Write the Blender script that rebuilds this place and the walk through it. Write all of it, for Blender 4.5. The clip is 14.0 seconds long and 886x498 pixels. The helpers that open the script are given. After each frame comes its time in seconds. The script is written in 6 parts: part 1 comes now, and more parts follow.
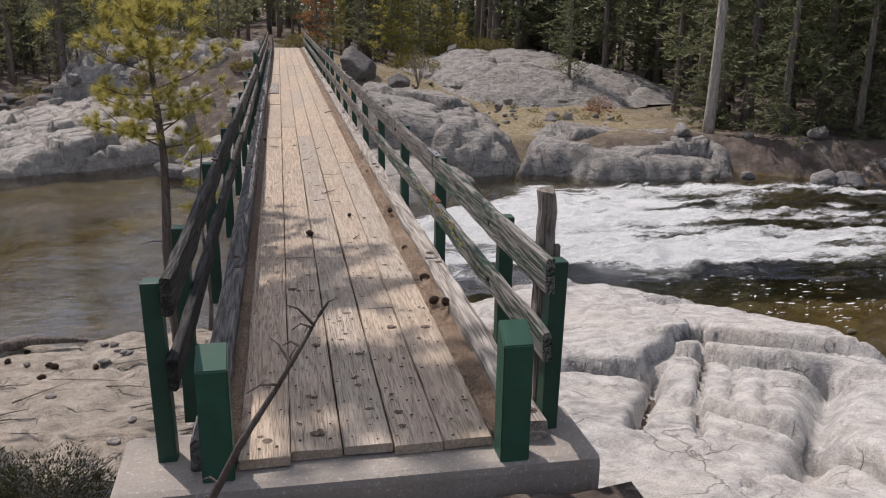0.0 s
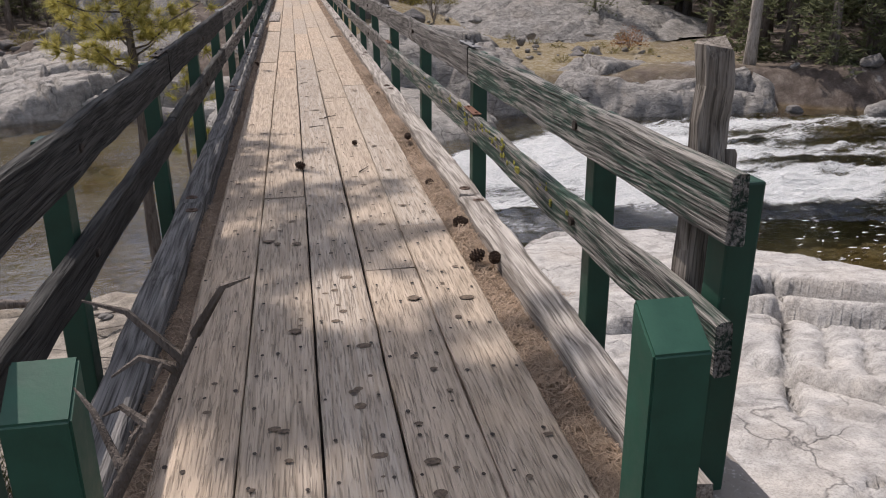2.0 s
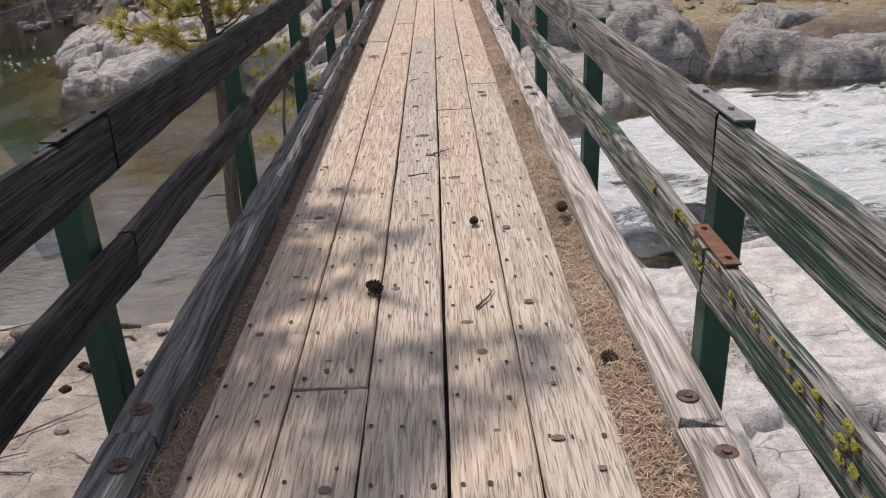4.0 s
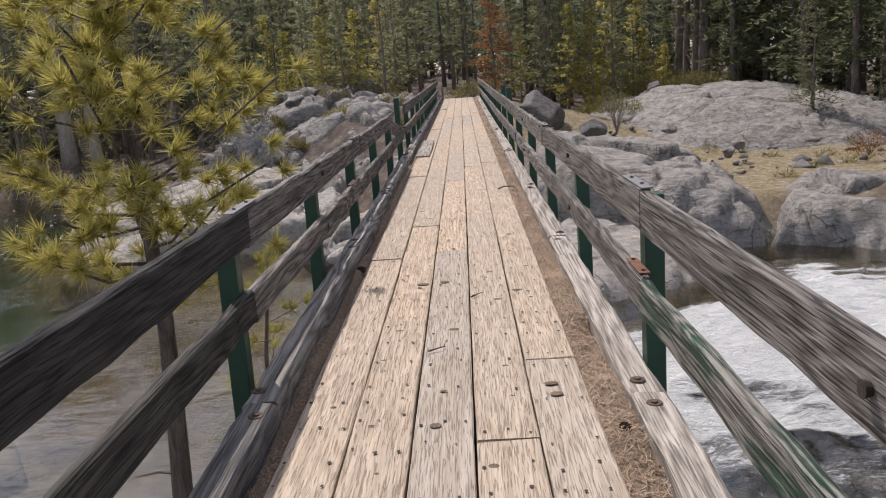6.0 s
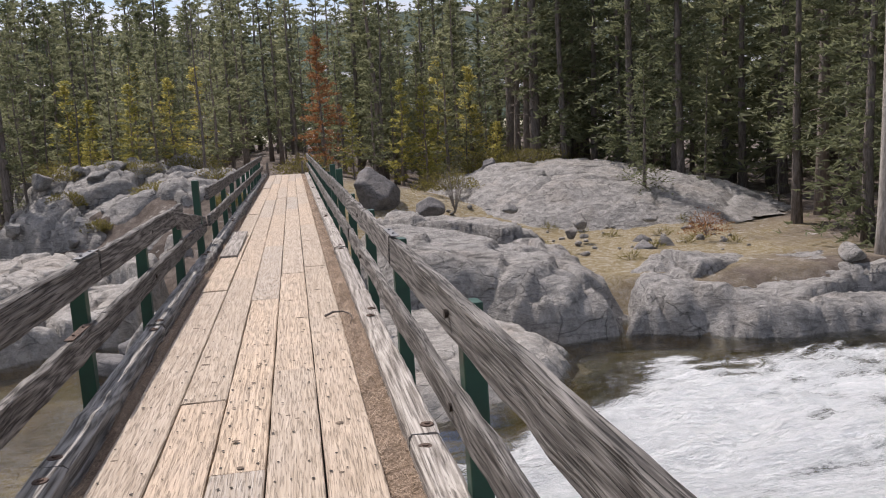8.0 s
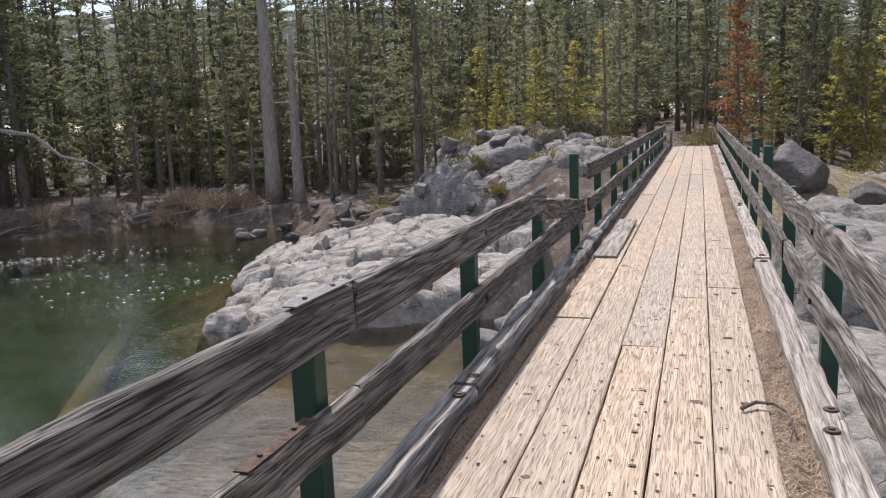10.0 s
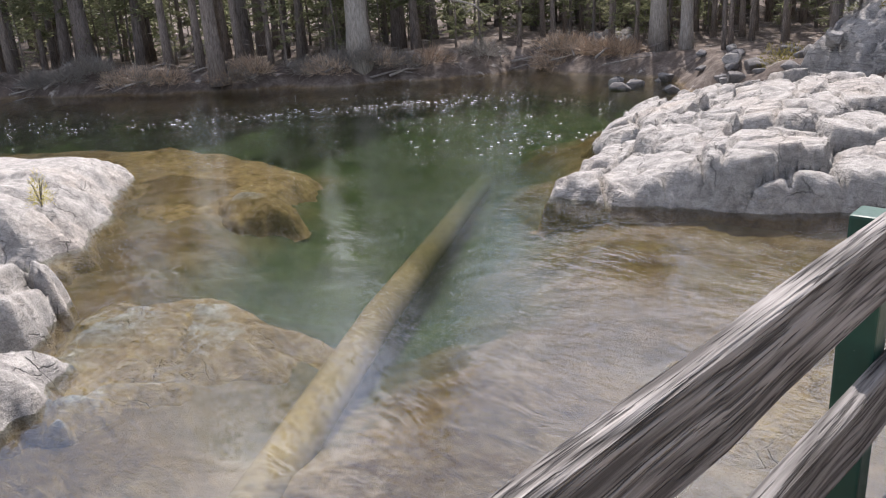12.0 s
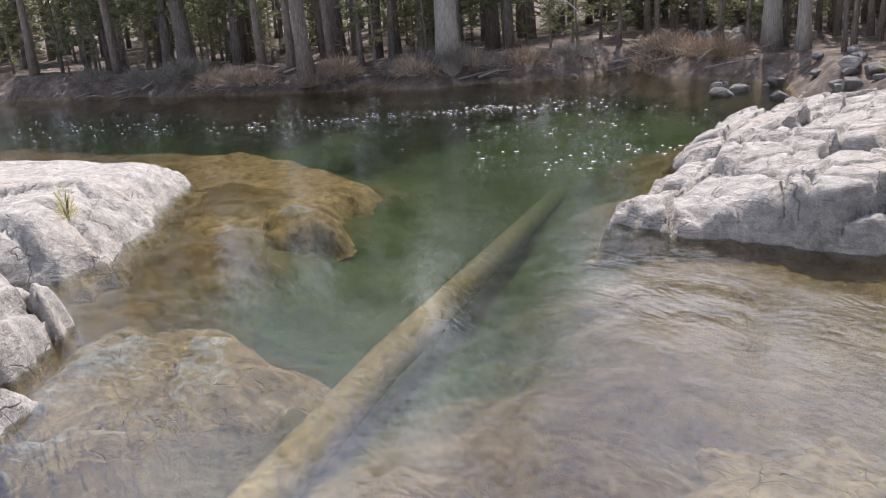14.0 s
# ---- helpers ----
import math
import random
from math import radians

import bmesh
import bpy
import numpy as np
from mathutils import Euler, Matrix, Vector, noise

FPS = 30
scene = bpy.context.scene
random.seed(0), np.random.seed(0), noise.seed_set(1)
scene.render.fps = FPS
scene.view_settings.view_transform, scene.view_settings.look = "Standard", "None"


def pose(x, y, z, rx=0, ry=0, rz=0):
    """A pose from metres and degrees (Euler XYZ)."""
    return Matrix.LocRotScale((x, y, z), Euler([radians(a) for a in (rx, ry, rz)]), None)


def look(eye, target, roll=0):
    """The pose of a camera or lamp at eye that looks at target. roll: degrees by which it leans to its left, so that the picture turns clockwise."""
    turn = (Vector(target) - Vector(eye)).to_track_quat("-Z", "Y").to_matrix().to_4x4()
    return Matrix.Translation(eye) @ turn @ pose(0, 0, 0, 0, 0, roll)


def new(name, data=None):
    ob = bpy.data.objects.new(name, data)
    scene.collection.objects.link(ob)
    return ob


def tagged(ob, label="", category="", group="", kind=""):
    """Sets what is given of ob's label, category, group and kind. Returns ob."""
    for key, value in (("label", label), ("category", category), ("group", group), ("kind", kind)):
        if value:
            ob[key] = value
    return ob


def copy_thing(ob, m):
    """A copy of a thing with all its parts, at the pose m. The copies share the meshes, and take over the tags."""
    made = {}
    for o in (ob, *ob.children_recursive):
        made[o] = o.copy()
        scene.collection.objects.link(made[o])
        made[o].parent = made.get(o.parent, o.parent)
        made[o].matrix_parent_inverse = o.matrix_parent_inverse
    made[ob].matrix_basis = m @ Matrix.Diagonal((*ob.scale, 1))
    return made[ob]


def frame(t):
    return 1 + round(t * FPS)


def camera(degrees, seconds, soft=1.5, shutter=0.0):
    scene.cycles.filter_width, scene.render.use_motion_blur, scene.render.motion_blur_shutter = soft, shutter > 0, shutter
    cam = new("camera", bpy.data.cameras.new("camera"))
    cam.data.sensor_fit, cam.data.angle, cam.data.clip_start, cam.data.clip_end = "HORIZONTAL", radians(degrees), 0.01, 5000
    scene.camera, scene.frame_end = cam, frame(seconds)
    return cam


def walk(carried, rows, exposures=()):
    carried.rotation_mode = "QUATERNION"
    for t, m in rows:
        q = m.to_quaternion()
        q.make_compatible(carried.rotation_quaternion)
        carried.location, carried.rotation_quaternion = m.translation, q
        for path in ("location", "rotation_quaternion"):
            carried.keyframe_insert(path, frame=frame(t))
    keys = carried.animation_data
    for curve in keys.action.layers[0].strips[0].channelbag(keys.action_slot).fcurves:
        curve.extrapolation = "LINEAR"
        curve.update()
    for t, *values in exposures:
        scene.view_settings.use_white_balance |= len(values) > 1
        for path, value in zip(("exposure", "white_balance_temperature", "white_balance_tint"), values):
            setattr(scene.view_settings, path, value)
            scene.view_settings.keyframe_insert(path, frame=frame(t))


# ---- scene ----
from mathutils.bvhtree import BVHTree

cam = camera(56.9, 14.0, soft=1.1)
PATH = [
    (0, (-0.358, -3.695, 2.142), (0.013, -1.813, 1.577), 0.7),
    (0.5, (-0.382, -3.355, 2.061), (-0.082, -1.472, 1.457), -0.9),
    (1, (-0.349, -2.938, 1.902), (-0.099, -1.068, 1.237), -2.3),
    (1.5, (-0.247, -2.391, 1.663), (0.023, -0.536, 0.965), -1.3),
    (2, (-0.126, -1.754, 1.467), (0.196, 0.098, 0.783), -0.6),
    (2.5, (0.052, -1.077, 1.391), (0.371, 0.762, 0.673), -5.0),
    (3, (0.098, -0.373, 1.363), (0.245, 1.453, 0.56), -5.8),
    (3.5, (0.172, 0.36, 1.455), (0.149, 2.125, 0.516), -6.2),
    (4, (0.153, 1.038, 1.501), (0.144, 2.872, 0.703), -2.7),
    (4.2, (0.164, 1.332, 1.53), (0.208, 3.216, 0.861), -2.6),
    (6.3, (0.16, 4.553, 1.455), (0.084, 6.507, 1.034), -4.1),
    (6.5, (0.209, 4.863, 1.447), (0.179, 6.82, 1.036), -4.4),
    (7, (0.253, 5.611, 1.438), (0.571, 7.543, 1.032), -3.8),
    (7.2, (0.28, 5.881, 1.478), (0.66, 7.806, 1.089), -3.5),
    (9.3, (0.397, 8.746, 1.484), (0.371, 10.74, 1.338), -0.3),
    (9.5, (0.402, 9.026, 1.452), (0.243, 11.015, 1.312), -0.5),
    (10, (0.312, 9.702, 1.436), (-0.283, 11.584, 1.116), -2.0),
    (10.1, (0.283, 9.838, 1.435), (-0.409, 11.681, 1.087), -2.5),
    (10.5, (0.2, 10.37, 1.421), (-0.749, 12.088, 1.034), -3.2),
    (11, (0.052, 11.064, 1.41), (-1.064, 12.66, 0.956), -2.1),
    (11.5, (-0.186, 11.705, 1.419), (-1.42, 13.196, 0.912), -2.2),
    (12, (-0.412, 12.295, 1.395), (-1.753, 13.632, 0.753), -3.5),
    (12.5, (-0.585, 12.877, 1.394), (-1.961, 14.148, 0.694), -4.2),
    (13, (-0.614, 13.481, 1.417), (-2.064, 14.678, 0.736), -3.3),
    (13.5, (-0.657, 14.125, 1.422), (-2.164, 15.262, 0.762), -3.6),
    (14, (-0.614, 14.783, 1.422), (-2.142, 15.906, 0.787), -4.3),
]
walk(cam, [(t, look(eye, target, roll)) for t, eye, target, roll in PATH],
     exposures=tuple((t, e, 6600 if t < 7 else 6350, 18) for t, e in ((0, -0.06), (3, 0.06), (4.2, 0.1), (6.5, 0.15), (9.5, 0.34), (10.5, 0.55), (11.2, 0.92), (14, 0.91))))

# ---- world, sun ----
SUN_AZ, SUN_EL = radians(32), radians(58)          # azimuth to the left of the bridge's axis (+y)
SUN_DIR = Vector((-math.sin(SUN_AZ) * math.cos(SUN_EL), math.cos(SUN_AZ) * math.cos(SUN_EL), math.sin(SUN_EL)))
world = bpy.data.worlds.new("world")
scene.world = world
world.use_nodes = True
wn, wl = world.node_tree.nodes, world.node_tree.links
sky = wn.new("ShaderNodeTexSky")
sky.sky_type = 'NISHITA'
sky.sun_disc = False
sky.sun_elevation = SUN_EL
sky.sun_rotation = -SUN_AZ
sky.air_density, sky.dust_density, sky.ozone_density = 1.0, 0.5, 1.6
wtc = wn.new("ShaderNodeTexCoord")
wmap = wn.new("ShaderNodeMapping")
wmap.inputs["Scale"].default_value = (1.6, 1.6, 7.0)
wnoise = wn.new("ShaderNodeTexNoise")
wnoise.inputs["Scale"].default_value = 1.7
wnoise.inputs["Detail"].default_value = 7.0
wnoise.inputs["Roughness"].default_value = 0.58
wramp = wn.new("ShaderNodeValToRGB")
wramp.color_ramp.elements[0].position, wramp.color_ramp.elements[1].position = 0.41, 0.61
wmix = wn.new("ShaderNodeMix")
wmix.data_type = 'RGBA'
# thin cloud glows towards the sun
wdot = wn.new("ShaderNodeVectorMath")
wdot.operation = 'DOT_PRODUCT'
wdot.inputs[1].default_value = SUN_DIR
wl.new(wtc.outputs["Generated"], wdot.inputs[0])
wglow = wn.new("ShaderNodeMath")
wglow.operation = 'POWER'
wclip = wn.new("ShaderNodeMath")
wclip.operation = 'MAXIMUM'
wclip.inputs[1].default_value = 0.0
wl.new(wdot.outputs["Value"], wclip.inputs[0])
wl.new(wclip.outputs[0], wglow.inputs[0])
wglow.inputs[1].default_value = 5.0
wcloud = wn.new("ShaderNodeMix")
wcloud.data_type = 'RGBA'
wcloud.inputs["A"].default_value = (5.2, 5.4, 5.8, 1)
wcloud.inputs["B"].default_value = (22.0, 21.8, 21.6, 1)
wl.new(wglow.outputs[0], wcloud.inputs["Factor"])
wl.new(wcloud.outputs["Result"], wmix.inputs["B"])
wl.new(wtc.outputs["Generated"], wmap.inputs["Vector"])
wl.new(wmap.outputs[0], wnoise.inputs["Vector"])
wl.new(wnoise.outputs["Fac"], wramp.inputs["Fac"])
wl.new(wramp.outputs["Color"], wmix.inputs["Factor"])
wl.new(sky.outputs[0], wmix.inputs["A"])
wl.new(wmix.outputs["Result"], wn["Background"].inputs["Color"])
wn["Background"].inputs["Strength"].default_value = 0.11
sun = new("sun", bpy.data.lights.new("sun", 'SUN'))
sun.data.energy, sun.data.angle, sun.data.color = 3.9, radians(0.45), (1.0, 0.95, 0.87)
sun.matrix_world = look(SUN_DIR * 60, (0, 0, 0))


# ---- materials ----
class Nodes:
    """A small builder of node materials."""

    def __init__(self, name, rough=0.8, metal=0.0, spec=0.5):
        self.m = bpy.data.materials.new(name)
        self.m.use_nodes = True
        self.t = self.m.node_tree
        self.b = self.t.nodes["Principled BSDF"]
        self.b.inputs["Roughness"].default_value = rough
        self.b.inputs["Metallic"].default_value = metal
        self.b.inputs["Specular IOR Level"].default_value = spec

    def n(self, kind, **values):
        node = self.t.nodes.new("ShaderNode" + kind)
        for key, value in values.items():
            node.inputs[key].default_value = value
        return node

    def link(self, a, b):
        self.t.links.new(a, b)

    def coords(self, scale=(1, 1, 1), kind="Object"):
        c = self.n("TexCoord")
        m = self.n("Mapping", Scale=scale)
        self.link(c.outputs[kind], m.inputs["Vector"])
        return m.outputs[0]

    def world_coords(self, scale=(1, 1, 1)):
        c = self.n("NewGeometry")
        m = self.n("Mapping", Scale=scale)
        self.link(c.outputs["Position"], m.inputs["Vector"])
        return m.outputs[0]

    def noise(self, vec, scale, detail=5, rough=0.6, distortion=0.0):
        x = self.n("TexNoise", Scale=scale, Detail=detail, Roughness=rough, Distortion=distortion)
        self.link(vec, x.inputs["Vector"])
        return x.outputs["Fac"]

    def ramp(self, fac, stops):
        r = self.n("ValToRGB")
        e = r.color_ramp.elements
        while len(e) < len(stops):
            e.new(0.5)
        for k, (p, c) in zip(e, stops):
            k.position, k.color = p, (*c, 1) if len(c) == 3 else c
        self.link(fac, r.inputs["Fac"])
        return r.outputs["Color"]

    def mix(self, fac, a, b, blend='MIX'):
        x = self.n("Mix")
        x.data_type, x.blend_type = 'RGBA', blend
        for key, value in (("Factor", fac), ("A", a), ("B", b)):
            if isinstance(value, (int, float)):
                x.inputs[key].default_value = value
            elif isinstance(value, tuple):
                x.inputs[key].default_value = (*value, 1)
            else:
                self.link(value, x.inputs[key])
        return x.outputs["Result"]

    def math(self, op, a, b=0.0):
        x = self.n("Math")
        x.operation = op
        for i, value in enumerate((a, b)):
            if isinstance(value, (int, float)):
                x.inputs[i].default_value = value
            else:
                self.link(value, x.inputs[i])
        return x.outputs[0]

    def colour(self, c):
        if isinstance(c, tuple):
            self.b.inputs["Base Color"].default_value = (*c, 1)
        else:
            self.link(c, self.b.inputs["Base Color"])

    def bump(self, fac, strength=0.5, distance=0.01, below=None):
        x = self.n("Bump", Strength=strength, Distance=distance)
        self.link(fac, x.inputs["Height"])
        if below is not None:
            self.link(below, x.inputs["Normal"])
        self.link(x.outputs[0], self.b.inputs["Normal"])
        return x.outputs[0]

    def random(self):
        return self.n("ObjectInfo").outputs["Random"]


BW = lambda a, b: [(a, (0, 0, 0)), (b, (1, 1, 1))]


def wood(name, tones, grain_dark, scale=1.0, axis=1, bumpiness=0.6, blotch=0.5, slits=0.5, ring=0.22, dash=2.6, span=(0.34, 0.66)):
    """Weathered timber: wavy growth rings, long dark slits, grey and warm boards."""
    k = Nodes(name, 0.85, spec=0.22)
    rnd = k.random()
    co = k.n("TexCoord").outputs["Object"]
    off = k.n("CombineXYZ")
    k.link(k.math('MULTIPLY', rnd, 3.7), off.inputs[0])
    k.link(k.math('MULTIPLY', rnd, 91.0), off.inputs[1])
    k.link(k.math('MULTIPLY', rnd, 5.3), off.inputs[2])
    add = k.n("VectorMath")
    add.operation = 'ADD'
    k.link(co, add.inputs[0])
    k.link(off.outputs[0], add.inputs[1])

    def stretched(across, along):
        q = [across * scale] * 3
        q[axis] = along * scale
        m = k.n("Mapping", Scale=tuple(q))
        k.link(add.outputs[0], m.inputs["Vector"])
        return m.outputs[0]

    # growth rings: contours of a long, slow field
    rings = k.math('PINGPONG', k.math('MULTIPLY', k.noise(stretched(6.5, 0.5), 1.0, 2, 0.4, 0.2), 22.0), 1.0)
    grain = k.noise(stretched(120, 2.4), 1.0, 3, 0.6, 0.3)
    fine = k.noise(stretched(170, dash), 1.0, 2, 0.5, 0.3)
    big = k.noise(stretched(4.5, 1.6), 1.3, 6, 0.7)
    tone = k.ramp(rnd, tones)
    lines = k.math('ADD', k.math('MULTIPLY', rings, ring), k.math('MULTIPLY', grain, 1.02 - ring))
    col = k.mix(k.ramp(lines, BW(*span)), grain_dark, tone)
    col = k.mix(k.math('MULTIPLY', k.ramp(big, BW(0.40, 0.68)), blotch * 0.5), col, (0.33, 0.30, 0.27))
    col = k.mix(0.22, col, k.ramp(big, [(0.3, (0.5,) * 3), (0.5, (0.95,) * 3), (0.7, (1.25,) * 3)]), 'MULTIPLY')
    slit = k.ramp(fine, [(0.37, (1, 1, 1)), (0.44, (0, 0, 0))])
    col = k.mix(k.math('MULTIPLY', slit, slits), col, tuple(c * 0.25 for c in grain_dark))
    k.colour(col)
    h = k.math('ADD', k.math('MULTIPLY', lines, 0.9), k.math('MULTIPLY', fine, 0.5))
    h = k.math('SUBTRACT', h, k.math('MULTIPLY', slit, 0.5))
    k.bump(h, bumpiness, 0.010)
    return k.m


deck_wood = wood("deck_wood", [(0.0, (0.53, 0.445, 0.355)), (0.25, (0.62, 0.485, 0.36)), (0.5, (0.49, 0.44, 0.38)), (0.75, (0.64, 0.505, 0.375)), (1.0, (0.43, 0.395, 0.35))], (0.30, 0.24, 0.178), bumpiness=0.8, slits=0.38, dash=8.0, span=(0.22, 0.70))
rail_wood = wood("rail_wood", [(0, (0.225, 0.21, 0.193)), (0.5, (0.295, 0.275, 0.252)), (1, (0.195, 0.183, 0.17))], (0.06, 0.054, 0.049), 0.9, blotch=0.2, bumpiness=1.0, slits=0.75, ring=0.30, dash=4.0)
kerb_wood = wood("kerb_wood", [(0, (0.46, 0.42, 0.37)), (0.5, (0.52, 0.48, 0.43)), (1, (0.42, 0.385, 0.35))], (0.15, 0.13, 0.11), 0.8, blotch=0.35)
kerb_grey = wood("kerb_grey_wood", [(0, (0.30, 0.285, 0.265)), (1, (0.38, 0.36, 0.335))], (0.08, 0.074, 0.066), 0.8, blotch=0.3, ring=0.3, dash=4.0)
kerb_dark = wood("kerb_dark_wood", [(0, (0.18, 0.175, 0.17)), (1, (0.24, 0.232, 0.222))], (0.045, 0.043, 0.04), 0.8, blotch=0.2)
def painted_wood():
    """Old rail timber with green paint left on its face."""
    k = Nodes("painted_rail_wood", 0.75, spec=0.3)
    g, f = k.noise(k.coords((95, 2.2, 95)), 1.0, 4, 0.6, 0.4), k.noise(k.coords((160, 2.4, 160)), 1.0, 2, 0.5)
    w = k.noise(k.coords((6, 1.3, 6)), 1.6, 6, 0.7)
    rings = k.math('PINGPONG', k.math('MULTIPLY', k.noise(k.coords((6.5, 0.55, 6.5)), 1.0, 2, 0.4, 0.3), 26.0), 1.0)
    g = k.math('ADD', k.math('MULTIPLY', g, 0.84), k.math('MULTIPLY', rings, 0.16))
    grey = k.mix(k.ramp(g, BW(0.38, 0.6)), (0.06, 0.055, 0.05), (0.27, 0.255, 0.23))
    paint = k.mix(k.ramp(g, BW(0.38, 0.6)), (0.012, 0.032, 0.022), (0.030, 0.085, 0.056))
    col = k.mix(k.ramp(k.math('ADD', k.math('MULTIPLY', w, 0.6), k.math('MULTIPLY', g, 0.5)), BW(0.48, 0.58)), paint, grey)
    col = k.mix(k.ramp(f, [(0.34, (1, 1, 1)), (0.41, (0, 0, 0))]), col, (0.010, 0.010, 0.009))
    k.colour(col)
    k.bump(k.math('ADD', g, k.math('MULTIPLY', f, 0.7)), 1.0, 0.014)
    return k.m


rail_green = painted_wood()
# dark timber of the near left rails, with their shade put into the colour
rail_dark_shaded = wood("dark_shaded_rail_wood", [(0, (0.065, 0.063, 0.06)), (0.5, (0.09, 0.087, 0.08)), (1, (0.055, 0.054, 0.052))], (0.014, 0.014, 0.013), 0.9, blotch=0.1, bumpiness=1.0, slits=0.6)
post_wood = wood("post_wood", [(0, (0.26, 0.23, 0.20)), (1, (0.30, 0.27, 0.23))], (0.09, 0.075, 0.06), 0.9)
beam_wood = wood("beam_wood", [(0, (0.10, 0.085, 0.07)), (1, (0.13, 0.11, 0.09))], (0.04, 0.035, 0.03), 0.8)


def green_paint(name="green_paint", lift=1.0):
    k = Nodes(name, 0.5, spec=0.4)
    v = k.world_coords()
    a = k.noise(v, 9, 6, 0.65)
    b = k.noise(v, 45, 5, 0.7)
    col = k.ramp(a, [(0.3, (0.013 * lift, 0.052 * lift, 0.034 * lift)), (0.7, (0.020 * lift, 0.078 * lift, 0.050 * lift))])
    col = k.mix(k.ramp(b, BW(0.70, 0.78)), col, (0.20, 0.24, 0.20))
    k.colour(col)
    k.link(k.ramp(a, [(0.3, (0.38,) * 3), (0.7, (0.65,) * 3)]), k.b.inputs["Roughness"])
    k.bump(k.math('ADD', a, b), 0.15, 0.004)
    return k.m


def granite(name, light, dark, lichen=0.25, warm=(0.55, 0.43, 0.33), streak=0.35, relief=0.05):
    k = Nodes(name, 0.88, spec=0.3)
    v = k.world_coords()
    big = k.noise(v, 0.55, 6, 0.62)
    mid = k.noise(v, 3.2, 7, 0.68, 0.5)
    fine = k.noise(v, 38, 6, 0.75)
    vs = k.world_coords((0.7, 1.6, 4.2))
    layer = k.noise(vs, 1.4, 6, 0.65, 1.2)
    col = k.mix(k.ramp(mid, BW(0.36, 0.62)), tuple(c * 0.60 for c in light), tuple(c * 1.08 for c in light))
    col = k.mix(k.math('MULTIPLY', k.ramp(big, BW(0.5, 0.68)), 0.35), col, warm)
    col = k.mix(k.math('MULTIPLY', k.ramp(layer, BW(0.52, 0.68)), streak), col, dark)
    col = k.mix(k.math('MULTIPLY', k.ramp(k.noise(v, 1.6, 10, 0.8, 0.8), BW(0.54, 0.62)), lichen), col, dark)
    col = k.mix(k.math('MULTIPLY', k.ramp(k.noise(v, 7.5, 8, 0.8, 0.4), BW(0.53, 0.63)), lichen * 0.75), col, tuple(c * 1.4 for c in dark))
    col = k.mix(0.6, col, k.ramp(fine, [(0.35, (0.4,) * 3), (0.5, (1.0,) * 3), (0.68, (1.25,) * 3)]), 'MULTIPLY')
    cell = k.n("TexVoronoi", Scale=0.9)
    cell.feature = 'DISTANCE_TO_EDGE'
    warp = k.n("VectorMath")
    warp.operation = 'ADD'
    wn_ = k.n("TexNoise", Scale=1.1, Detail=5.0)
    k.link(v, wn_.inputs["Vector"])
    k.link(v, warp.inputs[0])
    k.link(wn_.outputs["Color"], warp.inputs[1])
    k.link(warp.outputs[0], cell.inputs["Vector"])
    crack = k.ramp(cell.outputs["Distance"], [(0.0, (0.35,) * 3), (0.010, (0.8,) * 3), (0.02, (1, 1, 1))])
    gate = k.ramp(k.noise(v, 0.9, 3, 0.5), BW(0.47, 0.56))
    crack = k.mix(gate, (1.0, 1.0, 1.0), crack)
    col = k.mix(crack, tuple(c * 0.5 for c in dark), col)
    # wet, dark band where the river laps
    z = k.n("SeparateXYZ")
    k.link(v, z.inputs[0])
    wet = k.math('ADD', z.outputs[2], k.math('MULTIPLY', mid, 0.35))
    wm = k.n("MapRange")
    wm.inputs["From Min"].default_value, wm.inputs["From Max"].default_value = -3.98, -3.86
    k.link(wet, wm.inputs["Value"])
    wetcol = k.mix(k.ramp(mid, BW(0.35, 0.65)), (0.18, 0.12, 0.045), (0.43, 0.315, 0.15))
    col = k.mix(wm.outputs[0], wetcol, col)
    k.colour(col)
    h = k.math('ADD', k.math('MULTIPLY', mid, 1.0), k.math('MULTIPLY', fine, 0.25))
    h = k.math('ADD', h, k.math('MULTIPLY', layer, 0.8))
    h = k.math('ADD', h, k.math('MULTIPLY', crack, 0.6))
    k.bump(h, 1.0, relief)
    return k.m


granite_light = granite("granite_light", (0.44, 0.422, 0.395), (0.12, 0.115, 0.11), 0.65, (0.46, 0.39, 0.32), 0.4, 0.08)
granite_shore = granite("granite_shore", (0.385, 0.365, 0.335), (0.13, 0.122, 0.115), 0.55, (0.42, 0.35, 0.28), 0.4, 0.09)
granite_sandy = granite("granite_sandy", (0.355, 0.318, 0.27), (0.12, 0.10, 0.08), 0.6, (0.36, 0.29, 0.21), 0.45, 0.07)
granite_pale = granite("granite_pale", (0.46, 0.447, 0.425), (0.15, 0.14, 0.132), 0.4, (0.52, 0.46, 0.39), 0.2, 0.035)
granite_grey = granite("granite_grey", (0.33, 0.315, 0.295), (0.10, 0.096, 0.09), 0.6, (0.34, 0.29, 0.24), 0.85, 0.11)
granite_dark = granite("granite_dark", (0.20, 0.19, 0.185), (0.06, 0.058, 0.055), 0.6, (0.20, 0.17, 0.14), 0.5)


